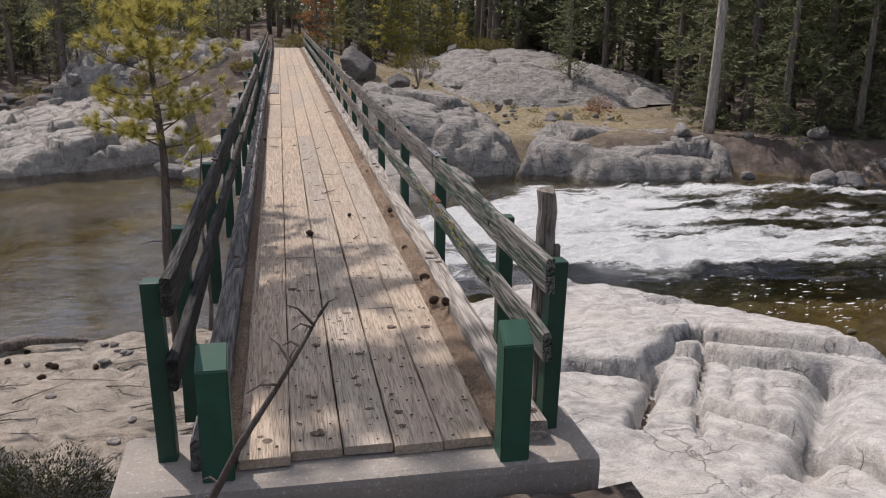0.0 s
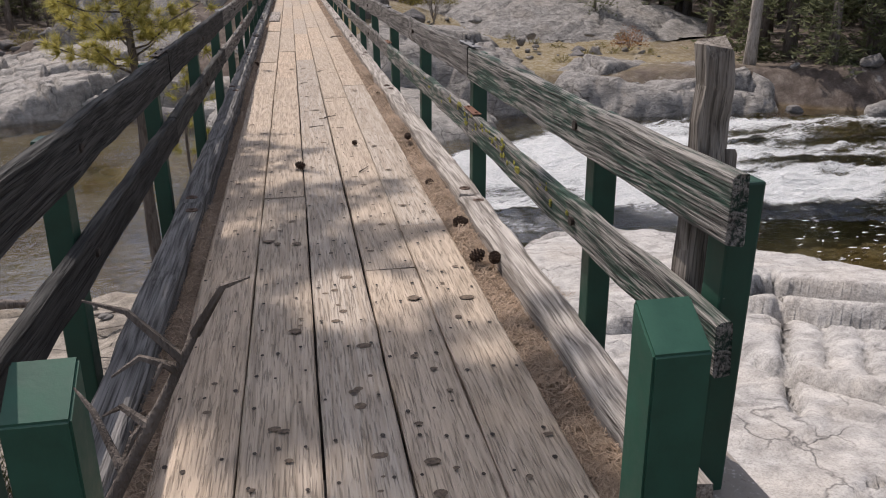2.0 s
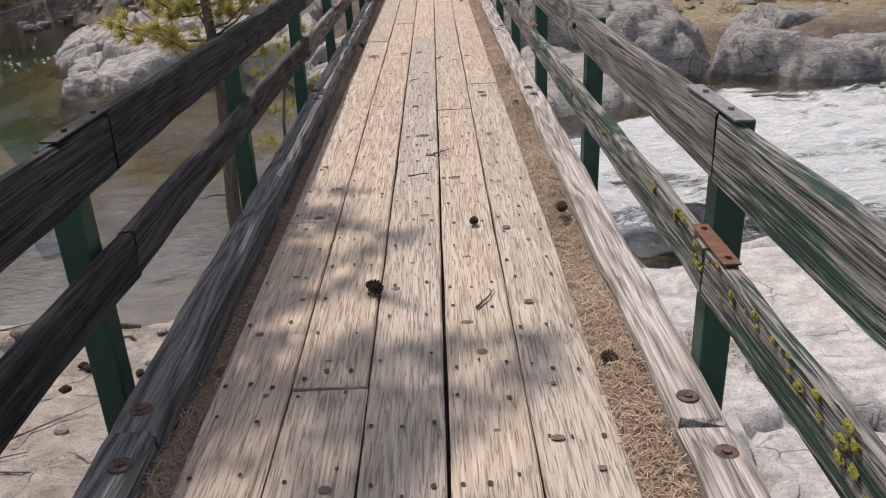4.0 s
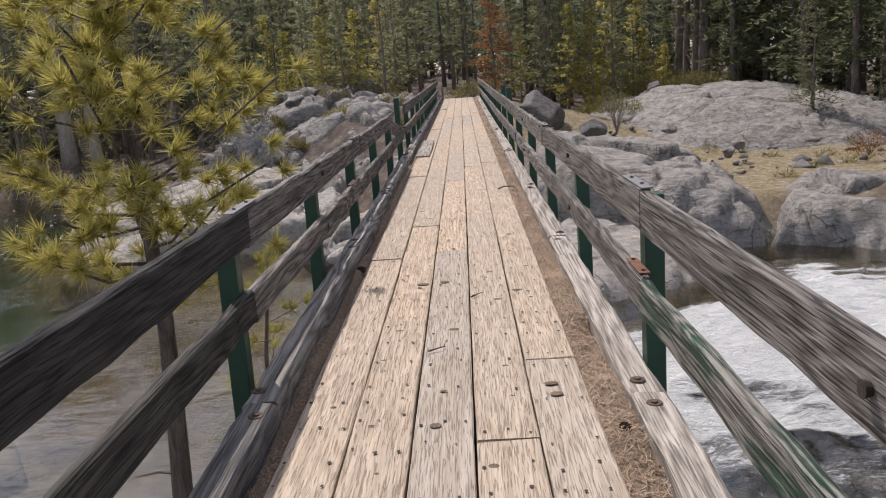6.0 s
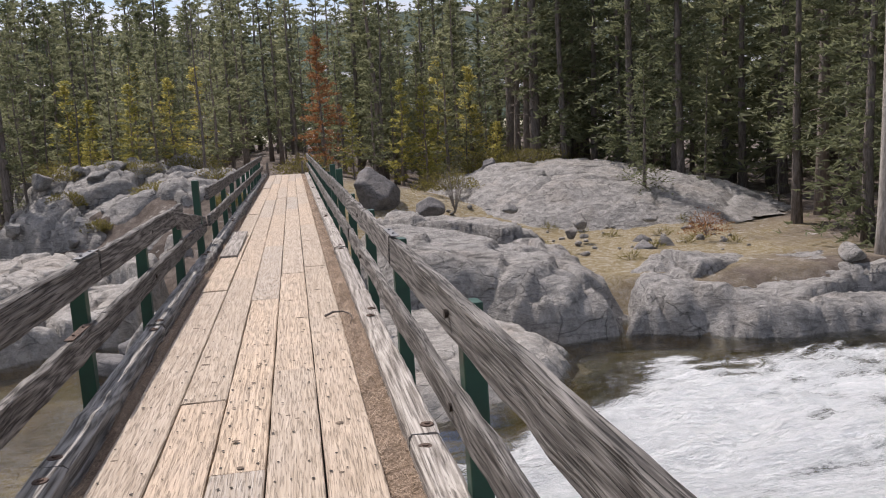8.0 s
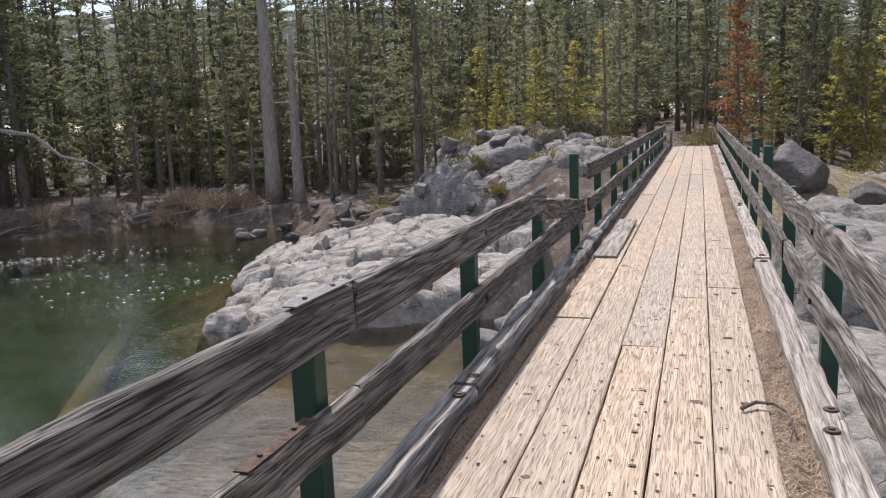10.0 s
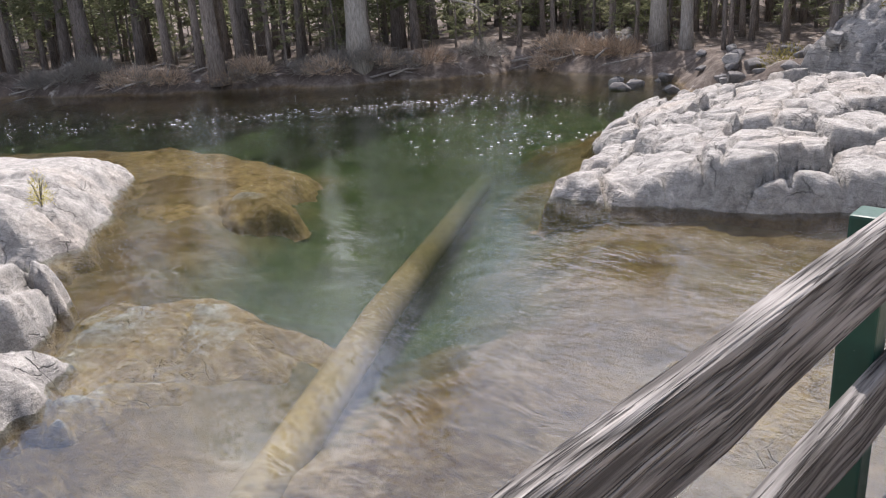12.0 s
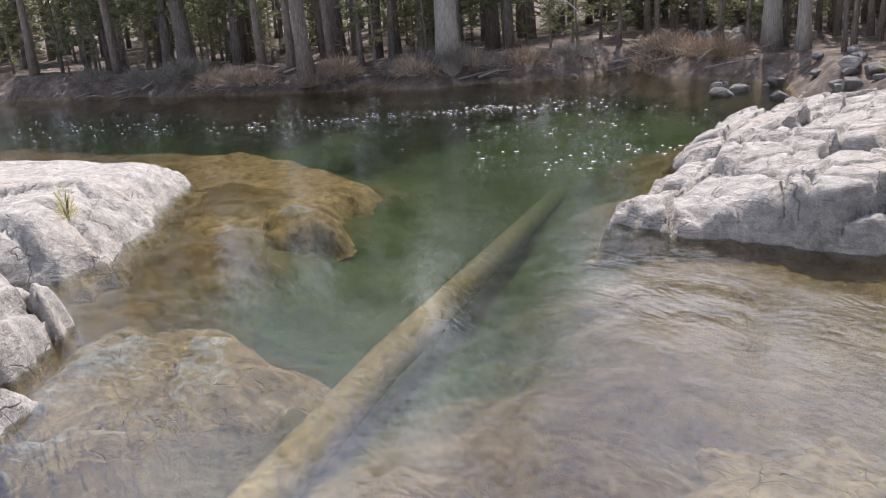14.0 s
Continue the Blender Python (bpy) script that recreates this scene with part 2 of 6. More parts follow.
def concrete():
    k = Nodes("concrete", 0.9, spec=0.25)
    v = k.world_coords()
    a, b, c = k.noise(v, 2.2, 6, 0.65), k.noise(v, 55, 5, 0.7), k.noise(v, 11, 6, 0.7)
    col = k.ramp(a, [(0.3, (0.24, 0.215, 0.19)), (0.7, (0.34, 0.31, 0.275))])
    col = k.mix(k.ramp(b, BW(0.58, 0.72)), col, (0.60, 0.57, 0.53))
    col = k.mix(k.ramp(b, [(0.30, (1, 1, 1)), (0.40, (0, 0, 0))]), col, (0.16, 0.14, 0.12))
    k.colour(col)
    k.bump(k.math('ADD', b, c), 0.6, 0.012)
    return k.m


def ground_material():
    """Forest floor above the river, stony bed below it."""
    k = Nodes("ground", 0.95, spec=0.2)
    v = k.world_coords()
    z = k.n("SeparateXYZ")
    k.link(v, z.inputs[0])
    a, b, c = k.noise(v, 0.22, 6, 0.6), k.noise(v, 1.5, 8, 0.74, 0.2), k.noise(v, 22, 5, 0.75)
    litter = k.ramp(b, [(0.3, (0.055, 0.044, 0.036)), (0.5, (0.12, 0.096, 0.08)), (0.7, (0.24, 0.205, 0.178))])
    grass = k.ramp(k.noise(v, 4.5, 9, 0.75, 0.6), [(0.32, (0.11, 0.085, 0.045)), (0.45, (0.21, 0.165, 0.085)), (0.56, (0.27, 0.235, 0.17)), (0.66, (0.36, 0.335, 0.29)), (0.8, (0.16, 0.15, 0.055))])
    far = k.n("VectorMath")
    far.operation = 'DISTANCE'
    k.link(v, far.inputs[0])
    far.inputs[1].default_value = (9.5, 38.0, -1.5)
    meadow = k.math('ADD', k.math('MULTIPLY', far.outputs["Value"], 0.08), k.math('SUBTRACT', a, 0.5))
    land = k.mix(k.ramp(meadow, BW(0.75, 1.0)), grass, litter)
    land = k.mix(k.ramp(k.noise(v, 0.9, 7, 0.7), BW(0.60, 0.68)), land, (0.40, 0.375, 0.34))
    land = k.mix(0.5, land, k.ramp(c, [(0.3, (0.4,) * 3), (0.6, (1.15,) * 3)]), 'MULTIPLY')
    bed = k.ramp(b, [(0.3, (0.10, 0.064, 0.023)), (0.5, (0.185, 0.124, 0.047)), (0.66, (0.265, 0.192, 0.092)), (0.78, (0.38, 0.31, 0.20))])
    # the pool's dark green is the water's absorption with depth, painted on the bed
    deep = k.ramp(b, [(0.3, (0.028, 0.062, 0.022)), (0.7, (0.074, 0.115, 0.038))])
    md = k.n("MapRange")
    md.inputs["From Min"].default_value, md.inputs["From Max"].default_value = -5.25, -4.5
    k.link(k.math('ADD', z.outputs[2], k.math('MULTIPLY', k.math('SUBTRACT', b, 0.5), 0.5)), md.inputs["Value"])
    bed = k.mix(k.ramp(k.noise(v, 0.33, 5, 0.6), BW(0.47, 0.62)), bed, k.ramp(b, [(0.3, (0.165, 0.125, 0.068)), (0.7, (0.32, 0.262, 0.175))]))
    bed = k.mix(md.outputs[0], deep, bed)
    mz = k.n("MapRange")
    mz.inputs["From Min"].default_value, mz.inputs["From Max"].default_value = -4.05, -3.75
    k.link(k.math('ADD', z.outputs[2], k.math('MULTIPLY', b, 0.2)), mz.inputs["Value"])
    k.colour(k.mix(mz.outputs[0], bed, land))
    k.bump(k.math('ADD', k.math('MULTIPLY', b, 2.0), c), 0.8, 0.05)
    return k.m


def clear_water(k, gentle=1.0):
    """Clear river water: a wavy gloss over a faintly tinted clear body. Gives the shader's output."""
    base = k.world_coords()
    turn = k.n("Mapping", Scale=(0.75, 1.5, 1.0), Rotation=(0, 0, radians(38)))
    k.link(base, turn.inputs["Vector"])
    v = turn.outputs[0]
    r1, r2 = k.noise(v, 0.5, 2, 0.5, 0.6), k.noise(v, 1.9, 3, 0.5, 0.9)
    r3, r4 = k.noise(v, 5.5, 3, 0.55, 1.0), k.noise(v, 15, 2, 0.5, 0.6)
    calm = k.ramp(k.noise(base, 0.17, 4, 0.6, 0.5), [(0.40, (0.15,) * 3), (0.5, (0.55,) * 3), (0.60, (1.0,) * 3)])
    h = k.math('ADD', k.math('MULTIPLY', r3, 0.020), k.math('MULTIPLY', r4, 0.0030))
    h = k.math('ADD', k.math('MULTIPLY', h, calm), k.math('ADD', k.math('MULTIPLY', r1, 0.022), k.math('MULTIPLY', r2, 0.012)))
    bump = k.n("Bump", Strength=1.0, Distance=gentle)
    k.link(h, bump.inputs["Height"])
    gloss = k.n("BsdfGlossy", Roughness=0.015)
    gloss.inputs["Color"].default_value = (1, 1, 1, 1)
    k.link(bump.outputs[0], gloss.inputs["Normal"])
    clear = k.n("BsdfTransparent")
    clear.inputs["Color"].default_value = (0.80, 0.83, 0.77, 1)
    fres = k.n("Fresnel", IOR=1.80)
    k.link(bump.outputs[0], fres.inputs["Normal"])
    mixer = k.n("MixShader")
    k.link(fres.outputs[0], mixer.inputs[0])
    k.link(clear.outputs[0], mixer.inputs[1])
    k.link(gloss.outputs[0], mixer.inputs[2])
    return mixer.outputs[0]


def water_material():
    k = Nodes("river_water")
    k.link(clear_water(k), k.t.nodes["Material Output"].inputs["Surface"])
    return k.m


def foam_material():
    """Broken white water: foam lace over clear, fast water."""
    k = Nodes("white_water", 0.6, spec=0.5)
    v = k.world_coords((0.36, 1.15, 1.0))
    at = k.n("Attribute")
    at.attribute_name = "foam"
    a, b, c = k.noise(v, 1.1, 8, 0.68, 2.4), k.noise(v, 5.0, 8, 0.75, 3.0), k.noise(v, 17, 5, 0.7, 1.5)
    f = k.math('ADD', k.math('MULTIPLY', a, 0.36), k.math('MULTIPLY', b, 0.42))
    f = k.math('ADD', f, k.math('MULTIPLY', c, 0.24))
    f = k.math('ADD', f, k.math('MULTIPLY', k.math('SUBTRACT', at.outputs["Fac"], 0.5), 0.62))
    f = k.math('ADD', k.math('MULTIPLY', k.math('SUBTRACT', f, 0.5), 1.7), 0.5)
    fac = k.ramp(f, [(0.40, (0, 0, 0)), (0.50, (0.35,) * 3), (0.58, (0.75,) * 3), (0.72, (1, 1, 1))])
    k.colour(k.ramp(b, [(0.3, (0.58, 0.63, 0.62)), (0.6, (0.86, 0.87, 0.87))]))
    k.bump(k.math('ADD', a, k.math('MULTIPLY', b, 0.8)), 1.0, 0.16)
    mixer = k.n("MixShader")
    k.link(fac, mixer.inputs[0])
    k.link(clear_water(k, 2.4), mixer.inputs[1])
    k.link(k.b.outputs[0], mixer.inputs[2])
    k.link(mixer.outputs[0], k.t.nodes["Material Output"].inputs["Surface"])
    return k.m


def foliage(name, tones, thin=0.35):
    k = Nodes(name, 0.6, spec=0.25)
    out = k.t.nodes["Material Output"]
    isl = k.n("NewGeometry").outputs["Random Per Island"]
    rnd = k.random()
    f = k.math('ADD', k.math('MULTIPLY', isl, 0.6), k.math('MULTIPLY', rnd, 0.4))
    col = k.ramp(f, tones)
    k.colour(col)
    tr = k.n("BsdfTranslucent")
    k.link(col, tr.inputs["Color"])
    mixer = k.n("MixShader", Fac=thin)
    k.link(k.b.outputs[0], mixer.inputs[1])
    k.link(tr.outputs[0], mixer.inputs[2])
    k.link(mixer.outputs[0], out.inputs["Surface"])
    return k.m


def bark(name, a, b):
    k = Nodes(name, 0.95, spec=0.15)
    v = k.coords((9, 9, 1.6))
    g = k.noise(v, 1.6, 6, 0.7, 0.6)
    f = k.noise(k.coords(), 24, 4, 0.7)
    k.colour(k.mix(k.ramp(g, BW(0.35, 0.65)), a, b))
    k.bump(k.math('ADD', g, k.math('MULTIPLY', f, 0.3)), 0.9, 0.05)
    return k.m


def plain(name, a, b, scale, rough=0.8, metal=0.0, bump=0.4, dist=0.01):
    k = Nodes(name, rough, metal, 0.35)
    f = k.noise(k.world_coords(), scale, 6, 0.7)
    k.colour(k.mix(k.ramp(f, BW(0.35, 0.65)), a, b))
    k.bump(f, bump, dist)
    return k.m




def sunken_wood():
    """Old log: bare tan wood near the surface; the green further down is the water's absorption, painted in by height.
    """
    k = Nodes("sunken_log", 0.9, spec=0.2)
    v = k.world_coords()
    a, b = k.noise(v, 6, 6, 0.7), k.noise(v, 1.2, 4, 0.6)
    z = k.n("SeparateXYZ")
    k.link(v, z.inputs[0])
    m = k.n("MapRange")
    m.inputs["From Min"].default_value, m.inputs["From Max"].default_value = -5.0, -4.15
    k.link(k.math('ADD', z.outputs[2], k.math('MULTIPLY', k.math('SUBTRACT', b, 0.5), 0.3)), m.inputs["Value"])
    tan = k.mix(k.ramp(a, BW(0.35, 0.65)), (0.19, 0.14, 0.062), (0.34, 0.265, 0.135))
    depth_green = k.mix(k.ramp(a, BW(0.35, 0.65)), (0.04, 0.07, 0.025), (0.085, 0.12, 0.04))
    k.colour(k.mix(m.outputs[0], depth_green, tan))
    k.bump(a, 0.5, 0.05)
    return k.m


green = green_paint("green_paint", 0.85)
stub_green = green_paint("bright_green_paint", 1.25)
concrete_mat = concrete()
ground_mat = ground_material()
water_mat = water_material()
foam_mat = foam_material()
fir_green = foliage("fir_needles", [(0.1, (0.115, 0.13, 0.072)), (0.5, (0.18, 0.195, 0.105)), (0.9, (0.27, 0.275, 0.17))], 0.55)
pine_green = foliage("pine_needles", [(0.1, (0.14, 0.155, 0.082)), (0.5, (0.225, 0.237, 0.13)), (0.9, (0.32, 0.32, 0.19))], 0.58)
young_green = foliage("young_pine_needles", [(0.1, (0.24, 0.235, 0.065)), (0.5, (0.41, 0.37, 0.10)), (0.9, (0.56, 0.48, 0.17))], 0.55)
dead_orange = foliage("dead_needles", [(0.1, (0.22, 0.10, 0.045)), (0.5, (0.33, 0.16, 0.07)), (0.9, (0.42, 0.24, 0.11))])
shrub_green = foliage("shrub_leaves", [(0.1, (0.035, 0.042, 0.018)), (0.5, (0.075, 0.08, 0.032)), (0.9, (0.15, 0.14, 0.06))], 0.25)
grey_twigs = foliage("grey_twigs", [(0.1, (0.16, 0.145, 0.125)), (0.9, (0.30, 0.275, 0.24))], 0.1)
brush_green = foliage("brush_leaves", [(0.1, (0.11, 0.10, 0.035)), (0.5, (0.20, 0.175, 0.055)), (0.9, (0.27, 0.23, 0.085))])
dark_bark = bark("dark_bark", (0.085, 0.073, 0.064), (0.25, 0.215, 0.19))
pale_bark = bark("pale_bark", (0.22, 0.195, 0.17), (0.46, 0.42, 0.37))
brown_bark = bark("brown_bark", (0.12, 0.098, 0.083), (0.33, 0.28, 0.24))
needle_litter = plain("needle_litter", (0.14, 0.10, 0.07), (0.33, 0.25, 0.18), 60, 0.95, 0, 1.0, 0.02)
needle_mat = foliage("fallen_needles", [(0.1, (0.22, 0.155, 0.105)), (0.5, (0.42, 0.31, 0.22)), (0.9, (0.60, 0.49, 0.38))], 0.1)
iron = plain("dark_iron", (0.028, 0.023, 0.02), (0.07, 0.055, 0.045), 40, 0.7, 0.3)
steel = plain("galvanised_steel", (0.13, 0.13, 0.133), (0.23, 0.23, 0.23), 30, 0.8, 0.2, 0.2)
rust = plain("rusty_steel", (0.11, 0.055, 0.036), (0.22, 0.11, 0.07), 25, 0.8, 0.3)
old_rust = plain("dark_rusty_iron", (0.045, 0.032, 0.026), (0.15, 0.10, 0.075), 45, 0.85, 0.2)
lichen_mat = plain("yellow_lichen", (0.19, 0.185, 0.03), (0.36, 0.34, 0.07), 60, 0.95, 0, 1.0, 0.02)
cone_mat = plain("cone_scales", (0.022, 0.014, 0.010), (0.085, 0.052, 0.034), 70, 0.9)
dark_twig = bark("dark_twig", (0.075, 0.062, 0.052), (0.19, 0.165, 0.145))
dead_wood = bark("dead_wood", (0.13, 0.11, 0.095), (0.33, 0.30, 0.27))
log_mat = sunken_wood()
bubble_mat = plain("bubbles", (0.55, 0.57, 0.57), (0.85, 0.86, 0.86), 30, 0.5, 0, 0.5, 0.01)


# ---- shapes ----
def mesh_object(name, verts, faces, material, parent=None, label="", smooth=False):
    me = bpy.data.meshes.new(name)
    me.from_pydata(verts, [], faces)
    me.materials.append(material)
    if smooth:
        me.polygons.foreach_set("use_smooth", [True] * len(me.polygons))
    me.update()
    ob = new(name, me)
    if parent:
        ob.parent = parent
    if label:
        ob["label"] = label
    return ob


def part(name, bm, material, parent=None, label="", smooth=False):
    me = bpy.data.meshes.new(name)
    bm.to_mesh(me)
    bm.free()
    me.materials.append(material)
    if smooth:
        me.polygons.foreach_set("use_smooth", [True] * len(me.polygons))
    ob = new(name, me)
    if parent:
        ob.parent = parent
    if label:
        ob["label"] = label
    return ob


def board(w, l, h, seed=0, warp=0.004, chamfer=0.008, cuts=8, ragged=0.0):
    """A timber along y, centred in x and z, from y=0 to l, chamfered, slightly warped, with worn edges."""
    r = random.Random(seed)
    bm = bmesh.new()
    c = chamfer
    ring = [(-w / 2 + c, -h / 2), (w / 2 - c, -h / 2), (w / 2, -h / 2 + c), (w / 2, h / 2 - c), (w / 2 - c, h / 2), (-w / 2 + c, h / 2), (-w / 2, h / 2 - c), (-w / 2, -h / 2 + c)]
    rows = []
    for i in range(cuts + 1):
        y = l * i / cuts
        dx, dz = r.uniform(-warp, warp), r.uniform(-warp, warp)
        rag = [r.uniform(-ragged, ragged) if i in (0, cuts) else 0 for _ in ring]
        rows.append([bm.verts.new((x + dx + r.uniform(-warp, warp) * 0.6, y + q, z + dz + r.uniform(-warp, warp) * 0.6)) for (x, z), q in zip(ring, rag)])
    for a, b in zip(rows, rows[1:]):
        for j in range(8):
            bm.faces.new((a[j], b[j], b[(j + 1) % 8], a[(j + 1) % 8]))
    bm.faces.new(rows[0])
    bm.faces.new(rows[-1][::-1])
    bmesh.ops.recalc_face_normals(bm, faces=bm.faces)
    return bm


def box(w, l, h, bevel=0.006, at=(0, 0, 0)):
    bm = bmesh.new()
    bmesh.ops.create_cube(bm, size=1, matrix=Matrix.Translation(at) @ Matrix.Diagonal((w, l, h, 1)))
    if bevel:
        bmesh.ops.bevel(bm, geom=bm.edges[:], offset=bevel, segments=2, affect='EDGES', profile=0.6)
    return bm


def tube(points, radii, sides=7):
    """A tapered limb along a list of points."""
    bm = bmesh.new()
    rings = []
    for i, p in enumerate(points):
        p = Vector(p)
        d = (Vector(points[min(i + 1, len(points) - 1)]) - Vector(points[max(i - 1, 0)])).normalized()
        u = d.cross(Vector((0.31, 0.17, 0.93))).normalized()
        v = d.cross(u)
        rings.append([bm.verts.new(p + (u * math.cos(a) + v * math.sin(a)) * radii[i]) for a in (2 * math.pi * j / sides for j in range(sides))])
    for a, b in zip(rings, rings[1:]):
        for j in range(sides):
            bm.faces.new((a[j], a[(j + 1) % sides], b[(j + 1) % sides], b[j]))
    bm.faces.new(rings[0][::-1])
    bm.faces.new(rings[-1])
    bmesh.ops.recalc_face_normals(bm, faces=bm.faces)
    return bm


def merge(target, source):
    """Adds source's geometry to target, and frees source."""
    me = bpy.data.meshes.new("tmp")
    source.to_mesh(me)
    source.free()
    target.from_mesh(me)
    bpy.data.meshes.remove(me)
    return target


# ---- noise on arrays ----
def hash2(i, j, seed):
    h = np.sin(i * 127.1 + j * 311.7 + seed * 74.7) * 43758.5453
    return h - np.floor(h)


def vnoise(x, y, seed):
    i, j = np.floor(x), np.floor(y)
    u, v = x - i, y - j
    u, v = u * u * (3 - 2 * u), v * v * (3 - 2 * v)
    return (hash2(i, j, seed) * (1 - u) + hash2(i + 1, j, seed) * u) * (1 - v) + (hash2(i, j + 1, seed) * (1 - u) + hash2(i + 1, j + 1, seed) * u) * v


def fbm(x, y, seed, octaves=5, gain=0.5):
    total, amp, norm = 0, 1.0, 0
    for o in range(octaves):
        total = total + amp * (vnoise(x * 2 ** o + o * 17.3, y * 2 ** o - o * 9.1, seed + o) - 0.5)
        norm += amp
        amp *= gain
    return total / norm * 2


def cells(x, y, seed):
    """Distance between the nearest two cell points (small on the cracks), the cell's number, and the way to its middle."""
    i0, j0 = np.floor(x), np.floor(y)
    d1 = np.full(x.shape, 9.0)
    d2 = np.full(x.shape, 9.0)
    cid, ox, oy = np.zeros(x.shape), np.zeros(x.shape), np.zeros(x.shape)
    for di in (-1, 0, 1):
        for dj in (-1, 0, 1):
            i, j = i0 + di, j0 + dj
            ax, ay = i + 0.1 + 0.8 * hash2(i, j, seed) - x, j + 0.1 + 0.8 * hash2(i, j, seed + 5) - y
            d = np.hypot(ax, ay)
            near = d < d1
            ox, oy = np.where(near, ax, ox), np.where(near, ay, oy)
            d2 = np.where(near, d1, np.minimum(d2, d))
            cid = np.where(near, hash2(i, j, seed + 9), cid)
            d1 = np.where(near, d, d1)
    return d2 - d1, cid, ox, oy


def inside(x, y, poly):
    """Distance to the outline, positive inside."""
    best = np.full(x.shape, 1e9)
    ins = np.zeros(x.shape, bool)
    n = len(poly)
    for a in range(n):
        (x1, y1), (x2, y2) = poly[a], poly[(a + 1) % n]
        ex, ey = x2 - x1, y2 - y1
        t = np.clip(((x - x1) * ex + (y - y1) * ey) / (ex * ex + ey * ey + 1e-9), 0, 1)
        best = np.minimum(best, np.hypot(x - x1 - t * ex, y - y1 - t * ey))
        if y1 != y2:
            ins ^= ((y1 > y) != (y2 > y)) & (x < (x2 - x1) * (y - y1) / (y2 - y1) + x1)
    return np.where(ins, best, -best)


def grid_object(name, xs, ys, z, keep, material, smooth=True, attr=None):
    """A sheet from a height at each grid point; cells with a dropped corner are left out."""
    nx, ny = len(xs), len(ys)
    X, Y = np.meshgrid(xs, ys)
    idx = np.full(nx * ny, -1)
    k = keep.ravel()
    idx[k] = np.arange(k.sum())
    co = np.stack([X.ravel(), Y.ravel(), z.ravel()], 1)[k]
    g = idx.reshape(ny, nx)
    quads = np.stack([g[:-1, :-1], g[:-1, 1:], g[1:, 1:], g[1:, :-1]], -1).reshape(-1, 4)
    quads = quads[(quads >= 0).all(1)]
    used = np.unique(quads)
    remap = np.full(len(co), -1)
    remap[used] = np.arange(len(used))
    co, quads = co[used], remap[quads]
    me = bpy.data.meshes.new(name)
    me.from_pydata(co.tolist(), [], quads.tolist())
    me.materials.append(material)
    if smooth:
        me.polygons.foreach_set("use_smooth", [True] * len(me.polygons))
    if attr is not None:
        a = me.attributes.new(attr[0], 'FLOAT', 'POINT')
        a.data.foreach_set("value", attr[1].ravel()[k][used].astype(np.float32))
    me.update()
    return new(name, me)


# ---- ground and river ----
WATER = -4.0
NEAR_BANK = [(-70, -60), (-70, 17), (-36, 18.5), (-26, 21.5), (-19, 17.5), (-12, 14.2), (-8, 12.6), (-4, 10.8), (0, 11.2), (5.5, 12.6), (8.6, 10.6), (10.5, 7), (14, 0), (30, -8), (70, -20), (70, -60)]
FAR_BANK = [(-900, 900), (-900, -60), (-75, 12), (-55, 24.5), (-42, 33.5), (-35, 39), (-28, 47.6), (-20, 47), (-16, 43), (-10, 40), (-5, 36), (0, 32), (4, 29), (8, 27.5), (11, 25.6), (17, 25.2), (21, 22.6), (30, 18), (75, 8), (900, -60), (900, 900)]


POOL = [(-8.8, 18.2), (-9.6, 22.6), (-11.4, 27.2), (-14.4, 30.5), (-17.5, 37), (-18, 48), (-30, 54), (-50, 38), (-80, 20), (-80, 6), (-42, 21), (-36, 24), (-30, 27), (-22, 27.5), (-17.5, 22), (-17.5, 19.9), (-14.5, 19.3), (-11.2, 19.4)]


def ground_height(x, y):
    dn = inside(x, y, NEAR_BANK) + 1.2 * fbm(x * 0.4, y * 0.4, 3)
    df = inside(x, y, FAR_BANK) + 1.4 * fbm(x * 0.35, y * 0.35, 8)
    deep = np.clip(inside(x, y, POOL) / 4.5 + 0.35 + 0.35 * fbm(x * 0.35, y * 0.35, 23), 0, 1)
    pool = -4.36 - 1.25 * deep + 0.22 * fbm(x * 0.5, y * 0.5, 21)
    causeway = np.clip((1.9 - np.abs(x)) / 0.6, 0, 1) * np.clip((0.1 - y) / 0.3, 0, 1)
    back = np.clip((-y - 1.2) / 3.0, 0, 1)
    near_top = -3.5 + 3.30 * np.maximum(causeway, back * np.clip((12 - np.abs(x)) / 8, 0.25, 1)) + 0.85 * np.clip((-y - 1.0) / 2.7, 0, 1) * np.clip((2.5 - np.abs(x)) / 1.0, 0.5, 1)
    zn = np.where(causeway > 0.5, near_top, np.minimum(np.interp(x, [-10, -7, 4, 8], [-4.9, -4.4, -4.4, -4.9]) + 0.30 * dn, near_top))
    c = np.clip(1 - np.abs(x + 1) / 15, 0, 1)
    c = c * c * (3 - 2 * c)
    far_top = -2.9 + 2.75 * c * np.clip((y - 38) / 5.5, 0, 1) + 0.5 * fbm(x * 0.12, y * 0.12, 31) + 1.0 * np.clip((y - 60) / 80, 0, 1)
    zf = np.minimum(-4.3 + 0.75 * df, far_top)
    z = np.maximum(np.maximum(zn, zf), pool)
    return z + 0.10 * fbm(x * 0.9, y * 0.9, 41) + 0.05 * fbm(x * 3, y * 3, 44, 3)


def spread(lo, a, b, hi, step, growth):
    mid = list(np.arange(a, b, step))
    s, p, up = step, mid[-1], []
    while p < hi:
        s *= growth
        p += s
        up.append(p)
    s, p, dn = step, a, []
    while p > lo:
        s *= growth
        p -= s
        dn.append(p)
    return np.array(dn[::-1] + mid + up)


